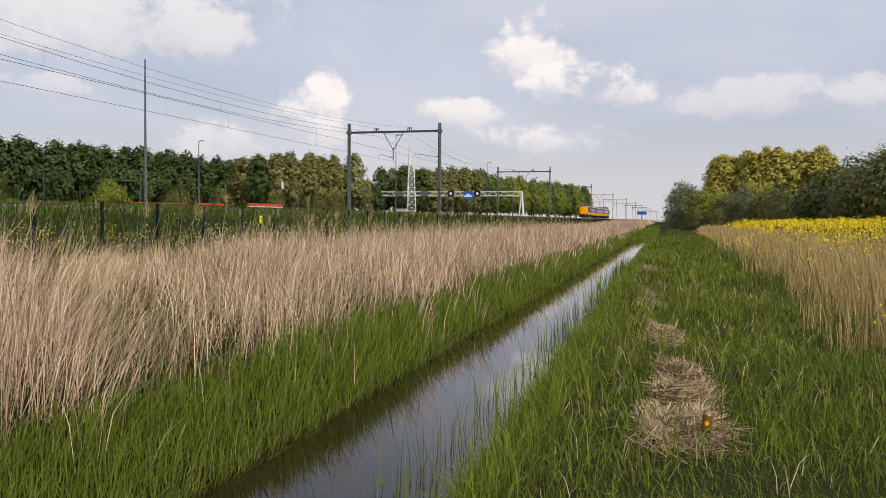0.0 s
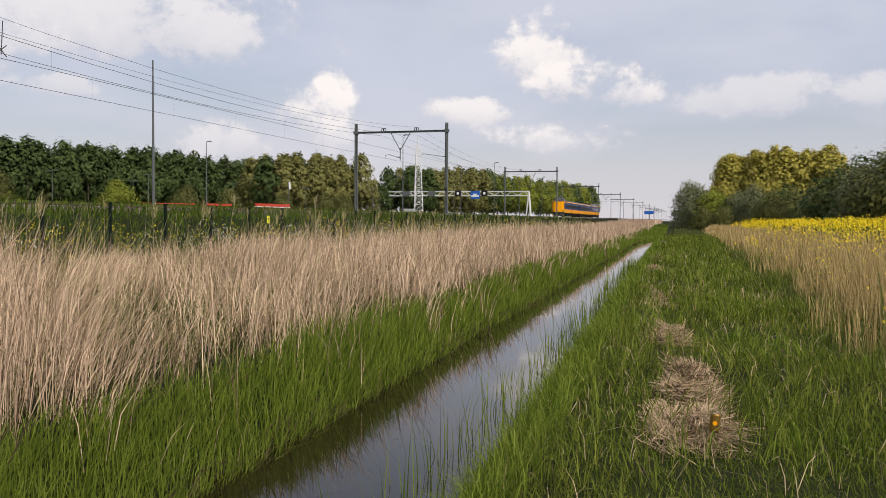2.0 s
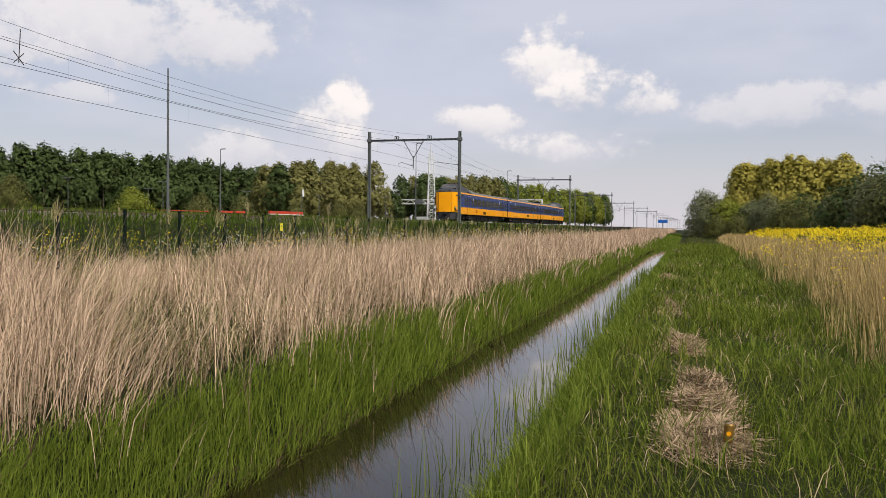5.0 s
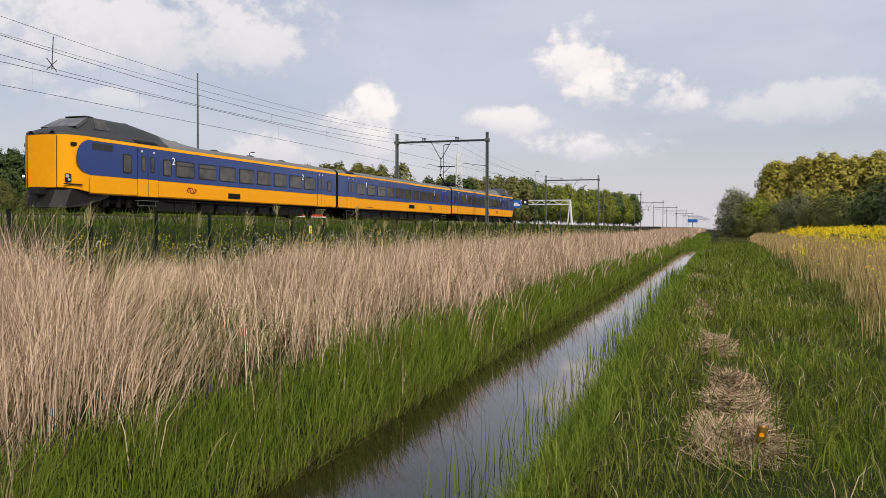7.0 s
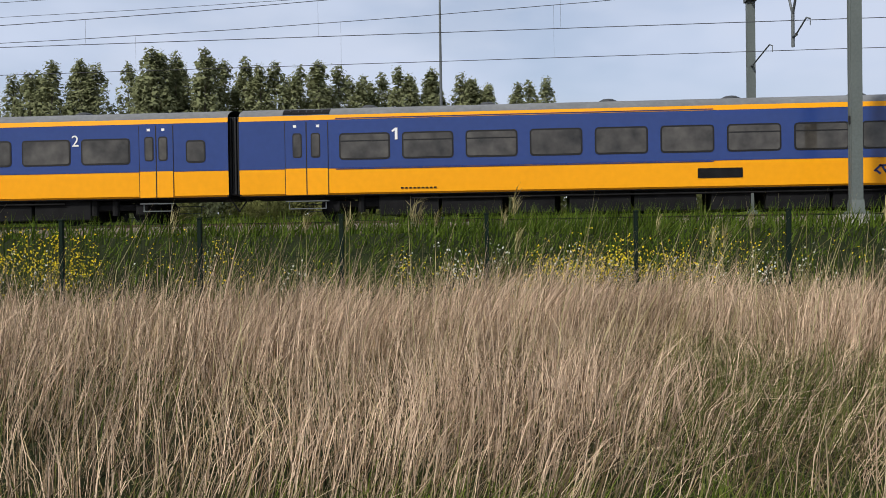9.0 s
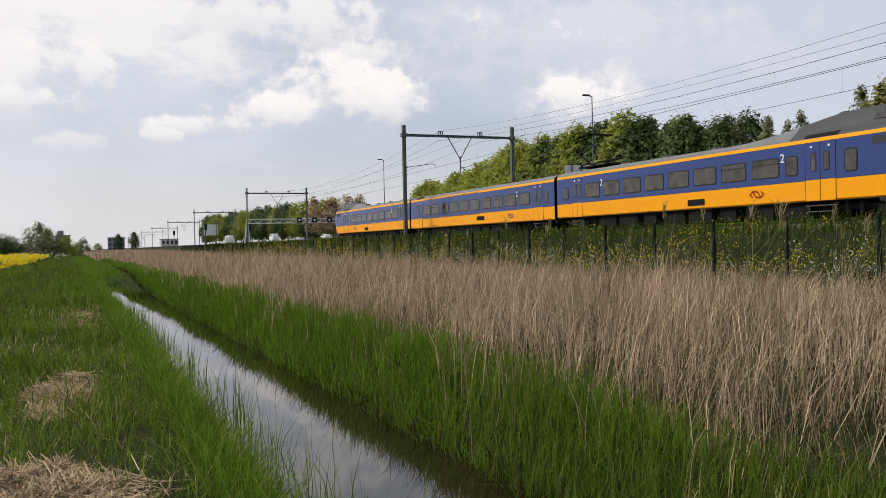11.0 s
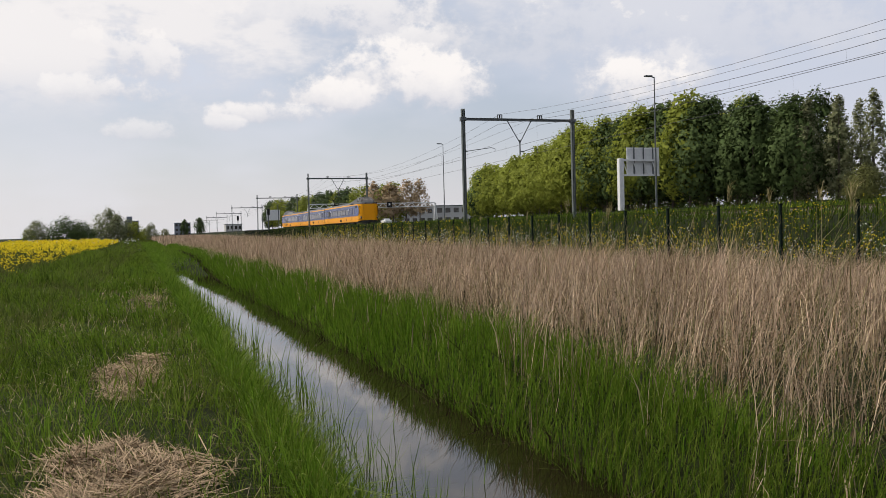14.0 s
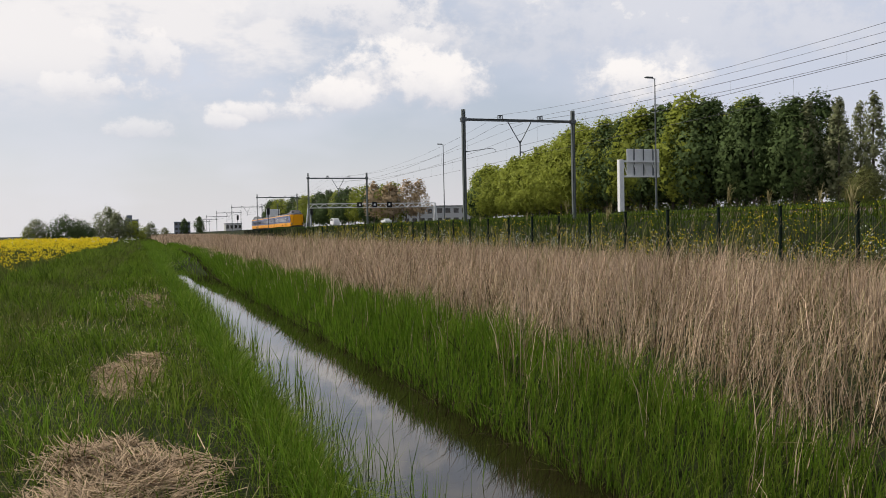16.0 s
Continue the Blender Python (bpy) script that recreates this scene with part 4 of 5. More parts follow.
def roof_grille(car, s, y0, y1):
    """Dark louvred panel that follows the edge of the roof."""
    edge = [(1.405, 3.405), (1.375, 3.468), (1.255, 3.552), (1.16, 3.592)]
    V = [(s * x, y, z) for y in (y0, y1) for x, z in edge]
    V += [(s * (x - 0.03), y, z - 0.03) for y in (y0, y1) for x, z in edge]
    F = [(i, i + 1, 5 + i, 4 + i) for i in range(3)] + [(8 + i, i, 4 + i, 12 + i) for i in (0, 3)] + [(i, 8 + i, 9 + i, i + 1) for i in range(3)] + [(4 + i, 5 + i, 13 + i, 12 + i) for i in range(3)]
    g = tagged(mesh_ob("roof_grille", V, F, DARK, car), "dark louvred grille at the roof edge")
    for k in range(1, 6):
        y = y0 + (y1 - y0) * k / 6
        part("louvre", boxes(((s * 1.325, y, 3.515), (0.12, 0.03, 0.03), Matrix.Rotation(s * 0.62, 3, "Y"))), T_CAB, g)


def bogie(car, y):
    bm = bmesh.new()
    for s in (-1, 1):
        box(bm, (s * 1.02, y, 0.56), (0.14, 3.3, 0.20), None, 0.03)
        for dy in (-1.25, 1.25):
            box(bm, (s * 1.06, y + dy, 0.48), (0.24, 0.42, 0.34), None, 0.03)
        rod(bm, (s * 1.1, y - 0.35, 0.30), (s * 1.1, y - 0.35, 0.80), 0.12), rod(bm, (s * 1.1, y + 0.35, 0.30), (s * 1.1, y + 0.35, 0.80), 0.12)
    box(bm, (0, y, 0.60), (2.0, 0.6, 0.3))
    b = part("bogie", bm, DARK, car, "dark grimy bogie frame")
    for dy in (-1.25, 1.25):
        for s in (-1, 1):
            bm = rods(((s * 0.69, y + dy, 0.46), (s * 0.82, y + dy, 0.46), 0.46), sides=24)
            rod(bm, (s * 0.82, y + dy, 0.46), (s * 0.87, y + dy, 0.46), 0.20, 0.14, sides=12)
            part("wheel", bm, DARK, b)


def car_shell(car, y0, y1, nose):
    """Skins: lower side, window band, stripe, roof, floor and ends."""
    flat0 = -25.2 if nose else y0
    for s in (1, -1):
        def skin(name, z, mat, ya, yb, label="", xs=None):
            ys = [ya, yb]
            V, F = loft(ys, lambda y: [(s * (HW if xs is None else xs[i]), zz) for i, zz in enumerate(z)])
            if s < 0:
                F = [tuple(reversed(f)) for f in F]
            tagged(mesh_ob(name, V, F, mat, car), label)
        skin("lower_side", [0.84, 0.90, 1.69], T_YELLOW, flat0, y1, "yellow lower side panel", [1.36, HW - 0.01, HW])
        skin("side_band", [1.69, 3.22], T_BLUE, flat0, y1, "blue window band")
        skin("stripe", [3.22, 3.37], T_YELLOW, flat0, y1, "yellow stripe under the roof edge", [HW + 0.004, HW - 0.02])
        plate([(s * (HW + 0.004), flat0, 1.675), (s * (HW + 0.004), y1, 1.675), (s * (HW + 0.004), y1, 1.70), (s * (HW + 0.004), flat0, 1.70)], LOGO_BLUE, "trim_line", car, "", 0.006)
        plate([(s * 1.365, flat0, 0.825), (s * 1.365, y1, 0.825), (s * 1.365, y1, 0.85), (s * 1.365, flat0, 0.85)], BLACK, "sill", car, "", 0.02)
    ys = sorted({flat0, y1, *[flat0 + (y1 - flat0) * i / 24 for i in range(25)]})
    sec = [(HW - 0.02, 3.37), (1.36, 3.46), (1.24, 3.54), (1.05, 3.61), (0.82, 3.66), (0.55, 3.70), (0.28, 3.72), (0, 3.73)]
    full = sec + [(-x, z) for x, z in reversed(sec[:-1])]

    def roof_sec(y):
        h = roof_height(y, nose)
        k = nose_half(y) / HW if nose else 1.0
        return [(x * k, z + h * (1 - sstep(0.62, 1.26, abs(x)))) for x, z in full]

    if nose:
        cut = -19.5
        V, F = loft([y for y in np.linspace(cut, y1, 40)], roof_sec)
        mesh_ob("roof", V, F, T_ROOF, car, True)
        V, F = loft([y for y in np.linspace(-26.50, cut, 60)], roof_sec)
        F = list(F) + [tuple(range(len(full)))]
        tagged(mesh_ob("cab_roof", V, F, T_CAB, car, True), "dark raised roof of the driver's cab")
    else:
        V, F = loft(ys, roof_sec)
        tagged(mesh_ob("roof", V, F, T_ROOF, car, True), "grey weathered roof")
    part("underframe", boxes(((0, (flat0 + y1) / 2, 0.86), (2.66, y1 - flat0 - 0.1, 0.12))), DARK, car)
    k = 0
    for yy in np.arange(flat0 + 5.4, y1 - 5.4, 2.0):
        k += 1
        w = 1.9 if k % 3 else 1.2
        part("equipment_box", boxes(((0.55, yy, 0.50), (1.35, w, 0.66), None, 0.03), ((-0.55, yy + 0.3, 0.48), (1.35, w * 0.9, 0.68), None, 0.03)), DARK, car)
    part("pipe", rods(((1.28, flat0 + 5.5, 0.70), (1.28, y1 - 5.5, 0.70), 0.03)), DARK, car)
    for ye in ([y1] if nose else [y0, y1]):
        sg = 1 if ye == y1 else -1
        part("end_wall", boxes(((0, ye - sg * 0.03, 2.1), (2.82, 0.06, 2.5))), DARK, car)
    for yy in np.arange(flat0 + 4.0, y1 - 2, 3.9):
        bm = bmesh.new()
        bmesh.ops.create_uvsphere(bm, u_segments=12, v_segments=6, radius=0.34, matrix=Matrix.Translation((0, yy, 3.70 + roof_height(yy, nose))) @ Matrix.Diagonal((1, 1, 0.5, 1)))
        part("roof_vent", bm, T_CAB, car, "dark domed roof ventilator")


def cab_car():
    car = thing("train_car", (0, 0, 0), "yellow and blue electric train car with a raised driver's cab", "train car", "cars of the train")
    car_shell(car, -26.45, -0.18, True)
    # yellow nose
    ys = [-25.2, -25.4, -25.6, -25.75, -25.9, -26.05, -26.15, -26.25, -26.32, -26.38, -26.43, -26.46, -26.50]
    zs = [0.0, 0.10, 0.3, 0.6, 0.9, 1.0]

    def half(y, sgn):
        lo = 0.84 + 0.24 * float(sstep(-24.4, -26.4, y))
        return [(sgn * nose_half(y) * (0.965 + 0.035 * min(1, t * 4)), lo + t * (3.37 - lo)) for t in zs]

    for sgn in (1, -1):
        V, F = loft(ys, lambda y: half(y, sgn))
        tagged(mesh_ob("nose_side", V, F, T_YELLOW, car, True), "yellow rounded nose")
    a, b = half(-26.50, 1), half(-26.50, -1)
    V = [(x, -26.50, z) for x, z in a] + [(0.0, -26.55, z) for x, z in a] + [(x, -26.50, z) for x, z in b]
    n = len(zs)
    F = [(i, i + 1, n + i + 1, n + i) for i in range(n - 1)] + [(n + i, n + i + 1, 2 * n + i + 1, 2 * n + i) for i in range(n - 1)]
    mesh_ob("nose_door", V, F, T_YELLOW, car, True)
    for s in (1, -1):
        part("nose_seam", boxes(((s * 0.80, -26.49, 2.2), (0.02, 0.02, 2.25))), BLACK, car)
    part("rim", boxes(((0, -26.45, 3.385), (1.5, 0.14, 0.05), None, 0.02)), T_CAB, car)
    for s in (1, -1):
        pts = [(s * (HW + 0.005), -25.15 - 0.85 * math.sin(t), 2.455 - 0.765 * math.cos(t)) for t in np.linspace(0, math.pi, 20)]
        if s < 0:
            pts = pts[::-1]
        plate(pts, T_BLUE, "band_end", car, "rounded end of the blue band", 0.006)
        door(car, s, -21.95, -20.40)
        door(car, s, -3.10, -1.98)
        window(car, s, -1.51, -0.97, 2.0, 2.62)
        window(car, s, -22.95, -22.42, 1.95, 2.75)
        for k in range(8):
            window(car, s, -4.98 - 1.99 * k, -3.45 - 1.99 * k, vent=k in (6, 7))
        window(car, s, -19.95, -19.36)
        plate(rounded(-24.35, 2.98, 1.35, 0.30, 0.04, s * (HW + 0.010)), T_CAB, "grille", car, "dark air grille", 0.01)
        roof_grille(car, s, -22.05, -20.35)
        plate(rounded(-13.5, 1.16, 1.25, 0.30, 0.02, s * (HW + 0.008)), DARK, "grille", car, "dark brown air grille", 0.01)
        numeral(car, s, "2", -5.22), numeral(car, s, "2", -19.15)
        logo(car, s, -17.6, 1.30, LOGO_RED)
        # lamps on the corner of the nose
        h = part("headlight", boxes(((s * 1.13, -26.18, 1.50), (0.20, 0.26, 0.38), None, 0.05)), BLACK, car, "headlight cluster in a black surround")
        part("lens", rods(((s * 1.17, -26.27, 1.57), (s * 1.225, -26.33, 1.57), 0.08), ((s * 1.19, -26.20, 1.42), (s * 1.25, -26.25, 1.42), 0.06)), TIN, h)
        part("marker_light", boxes(((s * 1.26, -25.98, 2.98), (0.14, 0.30, 0.17), None, 0.03)), BLACK, car)
        part("grab_bar", rods(((s * 1.12, -26.42, 1.24), (s * 1.42, -25.65, 1.22), 0.03)), BLACK, car)
        # side pane of the cab
        V = [(s * 1.06, -24.45, 3.80), (s * 1.03, -23.35, 3.80), (s * 0.82, -23.55, 4.24), (s * 0.84, -24.15, 4.26)]
        V = [(x + s * 0.03, y, z) for x, y, z in V]
        tagged(mesh_ob("cab_side_pane", V + [(x - s * 0.1, y, z) for x, y, z in V], [(0, 1, 2, 3), (4, 5, 1, 0), (6, 7, 3, 2), (5, 6, 2, 1), (7, 4, 0, 3)], PANE, car), "side pane of the driver's cab")
    for k in range(3):
        x0, x1 = (-0.98 + 0.66 * k, -0.36 + 0.66 * k)
        f = (0.80, 0.80)
        V = [(x0, -25.48, 3.80), (x1, -25.48, 3.80), (x1 * f[1], -24.50, 4.30), (x0 * f[0], -24.50, 4.30)]
        V = [(x, y - 0.05, z + 0.03) for x, y, z in V]
        tagged(mesh_ob("windscreen", V + [(x, y + 0.1, z - 0.1) for x, y, z in V], [(0, 1, 2, 3), (4, 5, 1, 0), (6, 7, 3, 2), (5, 6, 2, 1), (7, 4, 0, 3)], PANE, car), "sloping windscreen")
    part("cab_visor", boxes(((0, -24.2, 4.40), (1.15, 0.55, 0.06), None, 0.025)), T_CAB, car)
    V = [(s * w, y, z) for s in (1, -1) for y, w, z in ((-26.75, 0.6, 0.22), (-26.35, 1.08, 0.20), (-25.4, 1.36, 0.30), (-23.9, 1.36, 0.72), (-23.9, 1.36, 0.86), (-25.0, 1.38, 0.90), (-26.05, 1.20, 1.02), (-26.42, 0.7, 1.06))]
    F = [tuple(range(8)), tuple(range(15, 7, -1)), (0, 8, 15, 7), (1, 9, 8, 0), (7, 15, 14, 6)]
    tagged(mesh_ob("plough", V, F, BLACK, car), "black snow plough under the nose")
    part("coupler", boxes(((0, -26.75, 0.92), (0.5, 0.5, 0.34), None, 0.05)), BLACK, car)
    bogie(car, -22.6), bogie(car, -4.4)
    return car


def middle_car():
    car = thing("train_car", (0, 0, 0), "yellow and blue middle car of the electric train", "train car", "cars of the train")
    car_shell(car, 0.18, 26.32, False)
    for s in (1, -1):
        door(car, s, 1.67, 3.05), door(car, s, 23.50, 24.85)
        for k in range(10):
            window(car, s, 3.46 + 2.0 * k, 4.98 + 2.0 * k, vent=k in (0, 1, 2, 6, 7))
        window(car, s, 25.1, 25.5, 2.0, 2.62)
        plate(rounded(15.2, 1.30, 1.35, 0.30, 0.02, s * (HW + 0.008)), DARK, "grille", car, "dark brown air grille", 0.01)
        roof_grille(car, s, 1.6, 3.1)
        for z in (3.24, 1.64):
            plate([(s * (HW + 0.012), 3.3, z), (s * (HW + 0.012), 15.0, z), (s * (HW + 0.012), 15.0, z + 0.028), (s * (HW + 0.012), 3.3, z + 0.028)], LOGO_BLUE, "class_line", car, "thin line marking first class", 0.006)
        numeral(car, s, "1", 5.2), numeral(car, s, "2", 21.2)
        logo(car, s, 20.2)
        part("lettering_bar", boxes(*[((s * (HW + 0.004), 5.4 + 0.13 * i, 1.02), (0.01, 0.08, 0.05)) for i in range(9)]), DARK, car, "unreadable small lettering as bars")
    bogie(car, 4.4), bogie(car, 22.1)
    for y in (0.0, 26.5):
        bm = bmesh.new()
        for k in range(5):
            yy = y - 0.16 + 0.08 * k
            box(bm, (0, yy, 2.15), (2.5 - 0.08 * (k % 2), 0.07, 2.5), None, 0.02)
        part("gangway_bellows", bm, BLACK, car, "black rubber gangway bellows")
        part("cable", rods(((0.9, y - 0.3, 0.8), (0.9, y, 0.38), 0.025), ((0.9, y, 0.38), (0.9, y + 0.3, 0.8), 0.025)), BLACK, car)
    return car


def pantograph(car):
    p = part("pantograph", boxes(((0, -3.2, 3.86), (1.5, 3.2, 0.06)), ((0.55, -3.2, 4.0), (0.06, 3.0, 0.05)), ((-0.55, -3.2, 4.0), (0.06, 3.0, 0.05)), *[((x, y, 3.92), (0.12, 0.12, 0.18)) for x in (-0.6, 0.6) for y in (-4.6, -3.2, -1.8)]), DARK, car, "raised pantograph on the roof")
    part("lower_arm", rods(((0, -2.2, 3.95), (0, -0.75, 4.75), 0.06), ((0, -0.75, 4.75), (0, -0.7, 4.85), 0.12)), DARK, p)
    part("upper_arm", rods(((0.1, -0.75, 4.78), (0.45, -2.5, 5.75), 0.03), ((-0.1, -0.75, 4.78), (-0.45, -2.5, 5.75), 0.03)), DARK, p)
    part("collector", boxes(((0, -2.45, 5.80), (1.7, 0.10, 0.05), None, 0.01), ((0, -2.85, 5.80), (1.7, 0.10, 0.05), None, 0.01), ((0.85, -2.65, 5.76), (0.05, 0.6, 0.04)), ((-0.85, -2.65, 5.76), (0.05, 0.6, 0.04))), DARK, p)
    part("folded_arm", rods(((0.3, -3.0, 4.08), (0.1, -5.2, 4.18), 0.05), ((-0.3, -3.0, 4.08), (-0.1, -5.2, 4.18), 0.05)), DARK, p)


front_car = cab_car()
center_car = middle_car()
rear_car = copy_thing(front_car, Matrix.Identity(4))
pantograph(rear_car)


def motions():
    """The train runs steadily towards -y at 32.7 m/s."""
    times = [0.5 * k for k in range(33)]
    for car, off, turn in ((front_car, 0.0, 0), (center_car, 0.0, 0), (rear_car, 26.5, 180)):
        rows = []
        for t in times:
            y = 285.35 - 32.67 * t + off
            rows.append((t, pose(TRACKS[0], y, RAIL_Z + rise(y), 0, 0, turn)))
        walk(car, rows)


# ---- trees ----
def tree_mesh(seed, height, width, start, clumps, leaves, leaf, pointed=0.5, sparse=0.0):
    """Trunk with limbs, and a crown of many small leaf clusters gathered round the limb ends."""
    r = np.random.default_rng(seed)
    bm = bmesh.new()
    k = height / 16
    rod(bm, (0, 0, -0.3), (0.1, 0.05, height * 0.55), 0.24 * k, 0.12 * k, 7)
    rod(bm, (0.1, 0.05, height * 0.55), (0.0, 0.1, height * 0.93), 0.12 * k, 0.02, 6)
    ends = []
    for i in range(clumps):
        f = start + (1 - start) * (i + r.uniform(0, 1)) / clumps
        env = math.sin(math.pi * min(1, ((f - start) / (1 - start)) ** (0.55 + 0.35 * pointed) * 0.93 + 0.07)) ** 0.6
        rad = width * 0.5 * env * r.uniform(0.35, 1.0) ** 0.7 * (1 - 0.62 * max(0.0, pointed - 0.25) * (f - start) / (1 - start))
        a = r.uniform(0, 2 * math.pi)
        c = Vector((rad * math.cos(a), rad * math.sin(a), height * f))
        ends.append((c, width * 0.11 * r.uniform(0.7, 1.35) * (1 - 0.55 * max(0.0, pointed - 0.25) * (f - start) / (1 - start))))
        if i % 7 == 0:
            rod(bm, (0.05, 0.05, c.z - rad * 0.9 - 0.3), c, 0.05 * k, 0.012, 4)
    trunk = bpy.data.meshes.new("trunk")
    bm.to_mesh(trunk), bm.free()
    trunk.materials.append(BARK)
    n = clumps * leaves
    idx = np.repeat(np.arange(clumps), leaves)
    cen = np.array([c for c, _ in ends])[idx]
    rad = np.array([q for _, q in ends])[idx] * 1.4
    out = r.normal(size=(n, 3))
    out /= np.linalg.norm(out, axis=1)[:, None]
    deep = r.uniform(0.50, 1.10, n)
    pos = cen + out * (rad * deep)[:, None] * np.array((1, 1, 1.15 + 0.6 * pointed))
    # leaves lie roughly along the lobe and the crown
    axis = pos - np.array((0, 0, height * (start * 0.5 + 0.42)))
    axis[:, 2] *= width / height
    axis /= np.linalg.norm(axis, axis=1)[:, None]
    face = out * 0.42 + axis + np.array((0, 0, 0.28))
    face /= np.linalg.norm(face, axis=1)[:, None]
    tilt = face + r.normal(0, 0.42, (n, 3))
    tilt /= np.linalg.norm(tilt, axis=1)[:, None]
    u = np.cross(tilt, r.normal(size=(n, 3)))
    u /= np.linalg.norm(u, axis=1)[:, None]
    v = np.cross(tilt, u)
    s = (leaf * r.uniform(0.5, 1.25, n) * np.where(deep > 0.84, 0.58, 1.5))[:, None]
    u, v = u * s * 1.15, v * s * 0.85
    V = np.stack([pos - u, pos + u * 0.7 - v, pos + u * 0.7 + v], 1)
    turned = np.einsum("ij,ij->i", np.cross(V[:, 1] - V[:, 0], V[:, 2] - V[:, 0]), face) < 0
    V[turned] = V[turned][:, ::-1]
    V = V.reshape(-1, 3)
    crown = bpy.data.meshes.new("crown")
    crown.vertices.add(3 * n), crown.loops.add(3 * n), crown.polygons.add(n)
    crown.vertices.foreach_set("co", V.astype(np.float32).ravel())
    crown.loops.foreach_set("vertex_index", np.arange(3 * n, dtype=np.int32))
    crown.polygons.foreach_set("loop_start", (np.arange(n) * 3).astype(np.int32))
    crown.update(calc_edges=True)
    crown.polygons.foreach_set("use_smooth", [True] * n)
    soft = face + r.normal(0, 0.12, (n, 3))
    soft /= np.linalg.norm(soft, axis=1)[:, None]
    crown.normals_split_custom_set_from_vertices(np.repeat(soft, 3, 0).tolist())
    return trunk, crown


KINDS = {}
for kind, mat, shape in (
        ("dark_tree", LEAF_DARK, dict(height=15, width=9.0, start=0.16, clumps=130, leaves=46, leaf=0.22, pointed=0.3)),
        ("olive_tree", LEAF_OLIVE, dict(height=15, width=9.0, start=0.12, clumps=130, leaves=46, leaf=0.22, pointed=0.3)),
        ("fresh_tree", LEAF_FRESH, dict(height=14, width=8.5, start=0.18, clumps=140, leaves=46, leaf=0.19, pointed=0.2)),
        ("poplar", LEAF_POPLAR, dict(height=16, width=5.4, start=0.10, clumps=110, leaves=40, leaf=0.14, pointed=0.9)),
        ("yellow_poplar", LEAF_YELLOW, dict(height=16, width=9.0, start=0.05, clumps=160, leaves=54, leaf=0.19, pointed=0.1)),
        ("brown_tree", LEAF_BROWN, dict(height=14, width=7.5, start=0.25, clumps=90, leaves=30, leaf=0.2, pointed=0.3)),
        ("dark_bush", LEAF_BUSH, dict(height=5, width=6.0, start=0.08, clumps=120, leaves=54, leaf=0.085, pointed=0.0)),
        ("round_bush", LEAF_DARK, dict(height=4, width=7.5, start=0.02, clumps=130, leaves=54, leaf=0.095, pointed=0.0)),
        ("olive_bush", LEAF_GREY, dict(height=5, width=5.5, start=0.06, clumps=120, leaves=54, leaf=0.085, pointed=0.1)),
        ("fresh_bush", LEAF_FRESH, dict(height=4, width=5.0, start=0.06, clumps=110, leaves=40, leaf=0.10, pointed=0.0))):
    far = dict(shape, clumps=int(shape["clumps"] * 0.66), leaves=int(shape["leaves"] * 0.78), leaf=shape["leaf"] * 1.35)
    made = []
    for v in range(6):
        tr, cr = tree_mesh(len(KINDS) * 10 + v + 3, **(shape if v < 3 else far))
        cr.materials.append(mat)
        made.append((tr, cr, shape["height"]))
    KINDS[kind] = made

LABELS = {
    "dark_tree": ("dense dark green deciduous tree in a belt", "tree"), "olive_tree": ("olive green budding tree in a tree belt", "tree"),
    "fresh_tree": ("tree with fresh light green leaves", "tree"), "poplar": ("slender grey-green poplar with thin foliage", "tree"),
    "yellow_poplar": ("yellow-green budding poplar in a row", "tree"), "brown_tree": ("tree with brown unopened buds", "tree"), "round_bush": ("broad dark green bush", "bush"), "dark_bush": ("dark olive rounded bush", "bush"),
    "olive_bush": ("grey-green bushy willow shrub", "bush"), "fresh_bush": ("light green bush with fresh leaves", "bush")}
trees = np.random.default_rng(21)


def plant(kind, x, y, h, broad=1.0):
    tr, cr, full = KINDS[kind][int(trees.integers(3)) + (3 if math.hypot(x, y) > 165 else 0)]
    name = "bush" if "bush" in kind else ("poplar" if "poplar" in kind else "tree")
    e = new(name)
    k = h / full * (0.88 if y < 60 else 0.93)
    w = k * broad * float(trees.uniform(0.92, 1.15))
    e.matrix_world = pose(x, y, float(land(x, y)), 0, 0, float(trees.uniform(0, 360))) @ Matrix.Diagonal((w, w, k, 1))
    tagged(e, *LABELS[kind], group="tree belts" if name != "bush" else "bushes")
    for n, me in (("trunk", tr), ("crown", cr)):
        o = new(n, me)
        o.parent = e


def belt(kinds, a, b, step, h0, h1, rows=1, gap=5.0):
    (x0, y0), (x1, y1) = a, b
    n = max(1, round(math.hypot(x1 - x0, y1 - y0) / step))
    nx, ny = (y1 - y0), -(x1 - x0)
    L = math.hypot(nx, ny) or 1
    for j in range(rows):
        for i in range(n + 1):
            t = (i + 0.5 * (j % 2)) / n
            plant(kinds[int(trees.integers(len(kinds)))], x0 + (x1 - x0) * t + nx / L * gap * j + trees.uniform(-1.2, 1.2),
                  y0 + (y1 - y0) * t + ny / L * gap * j + trees.uniform(-1.2, 1.2), (h0 + (h1 - h0) * t) * trees.uniform(0.93, 1.06))


# far side of the motorway, in front of the line of travel
belt(["dark_tree"], (-150, 118), (-112, 205), 4.2, 15.5, 14.2, 2)
belt(["olive_tree", "olive_tree", "dark_tree"], (-103, 190), (-88, 212), 4.2, 15.0, 15.0, 2)
belt(["dark_tree", "olive_tree"], (-88, 222), (-84, 232), 5, 11, 9)
belt(["olive_tree", "dark_tree"], (-87, 246), (-70, 280), 5.0, 15.0, 15.5, 2)
belt(["fresh_tree", "dark_tree", "fresh_tree"], (-70, 285), (-50, 470), 6.5, 16, 17.0, 1)
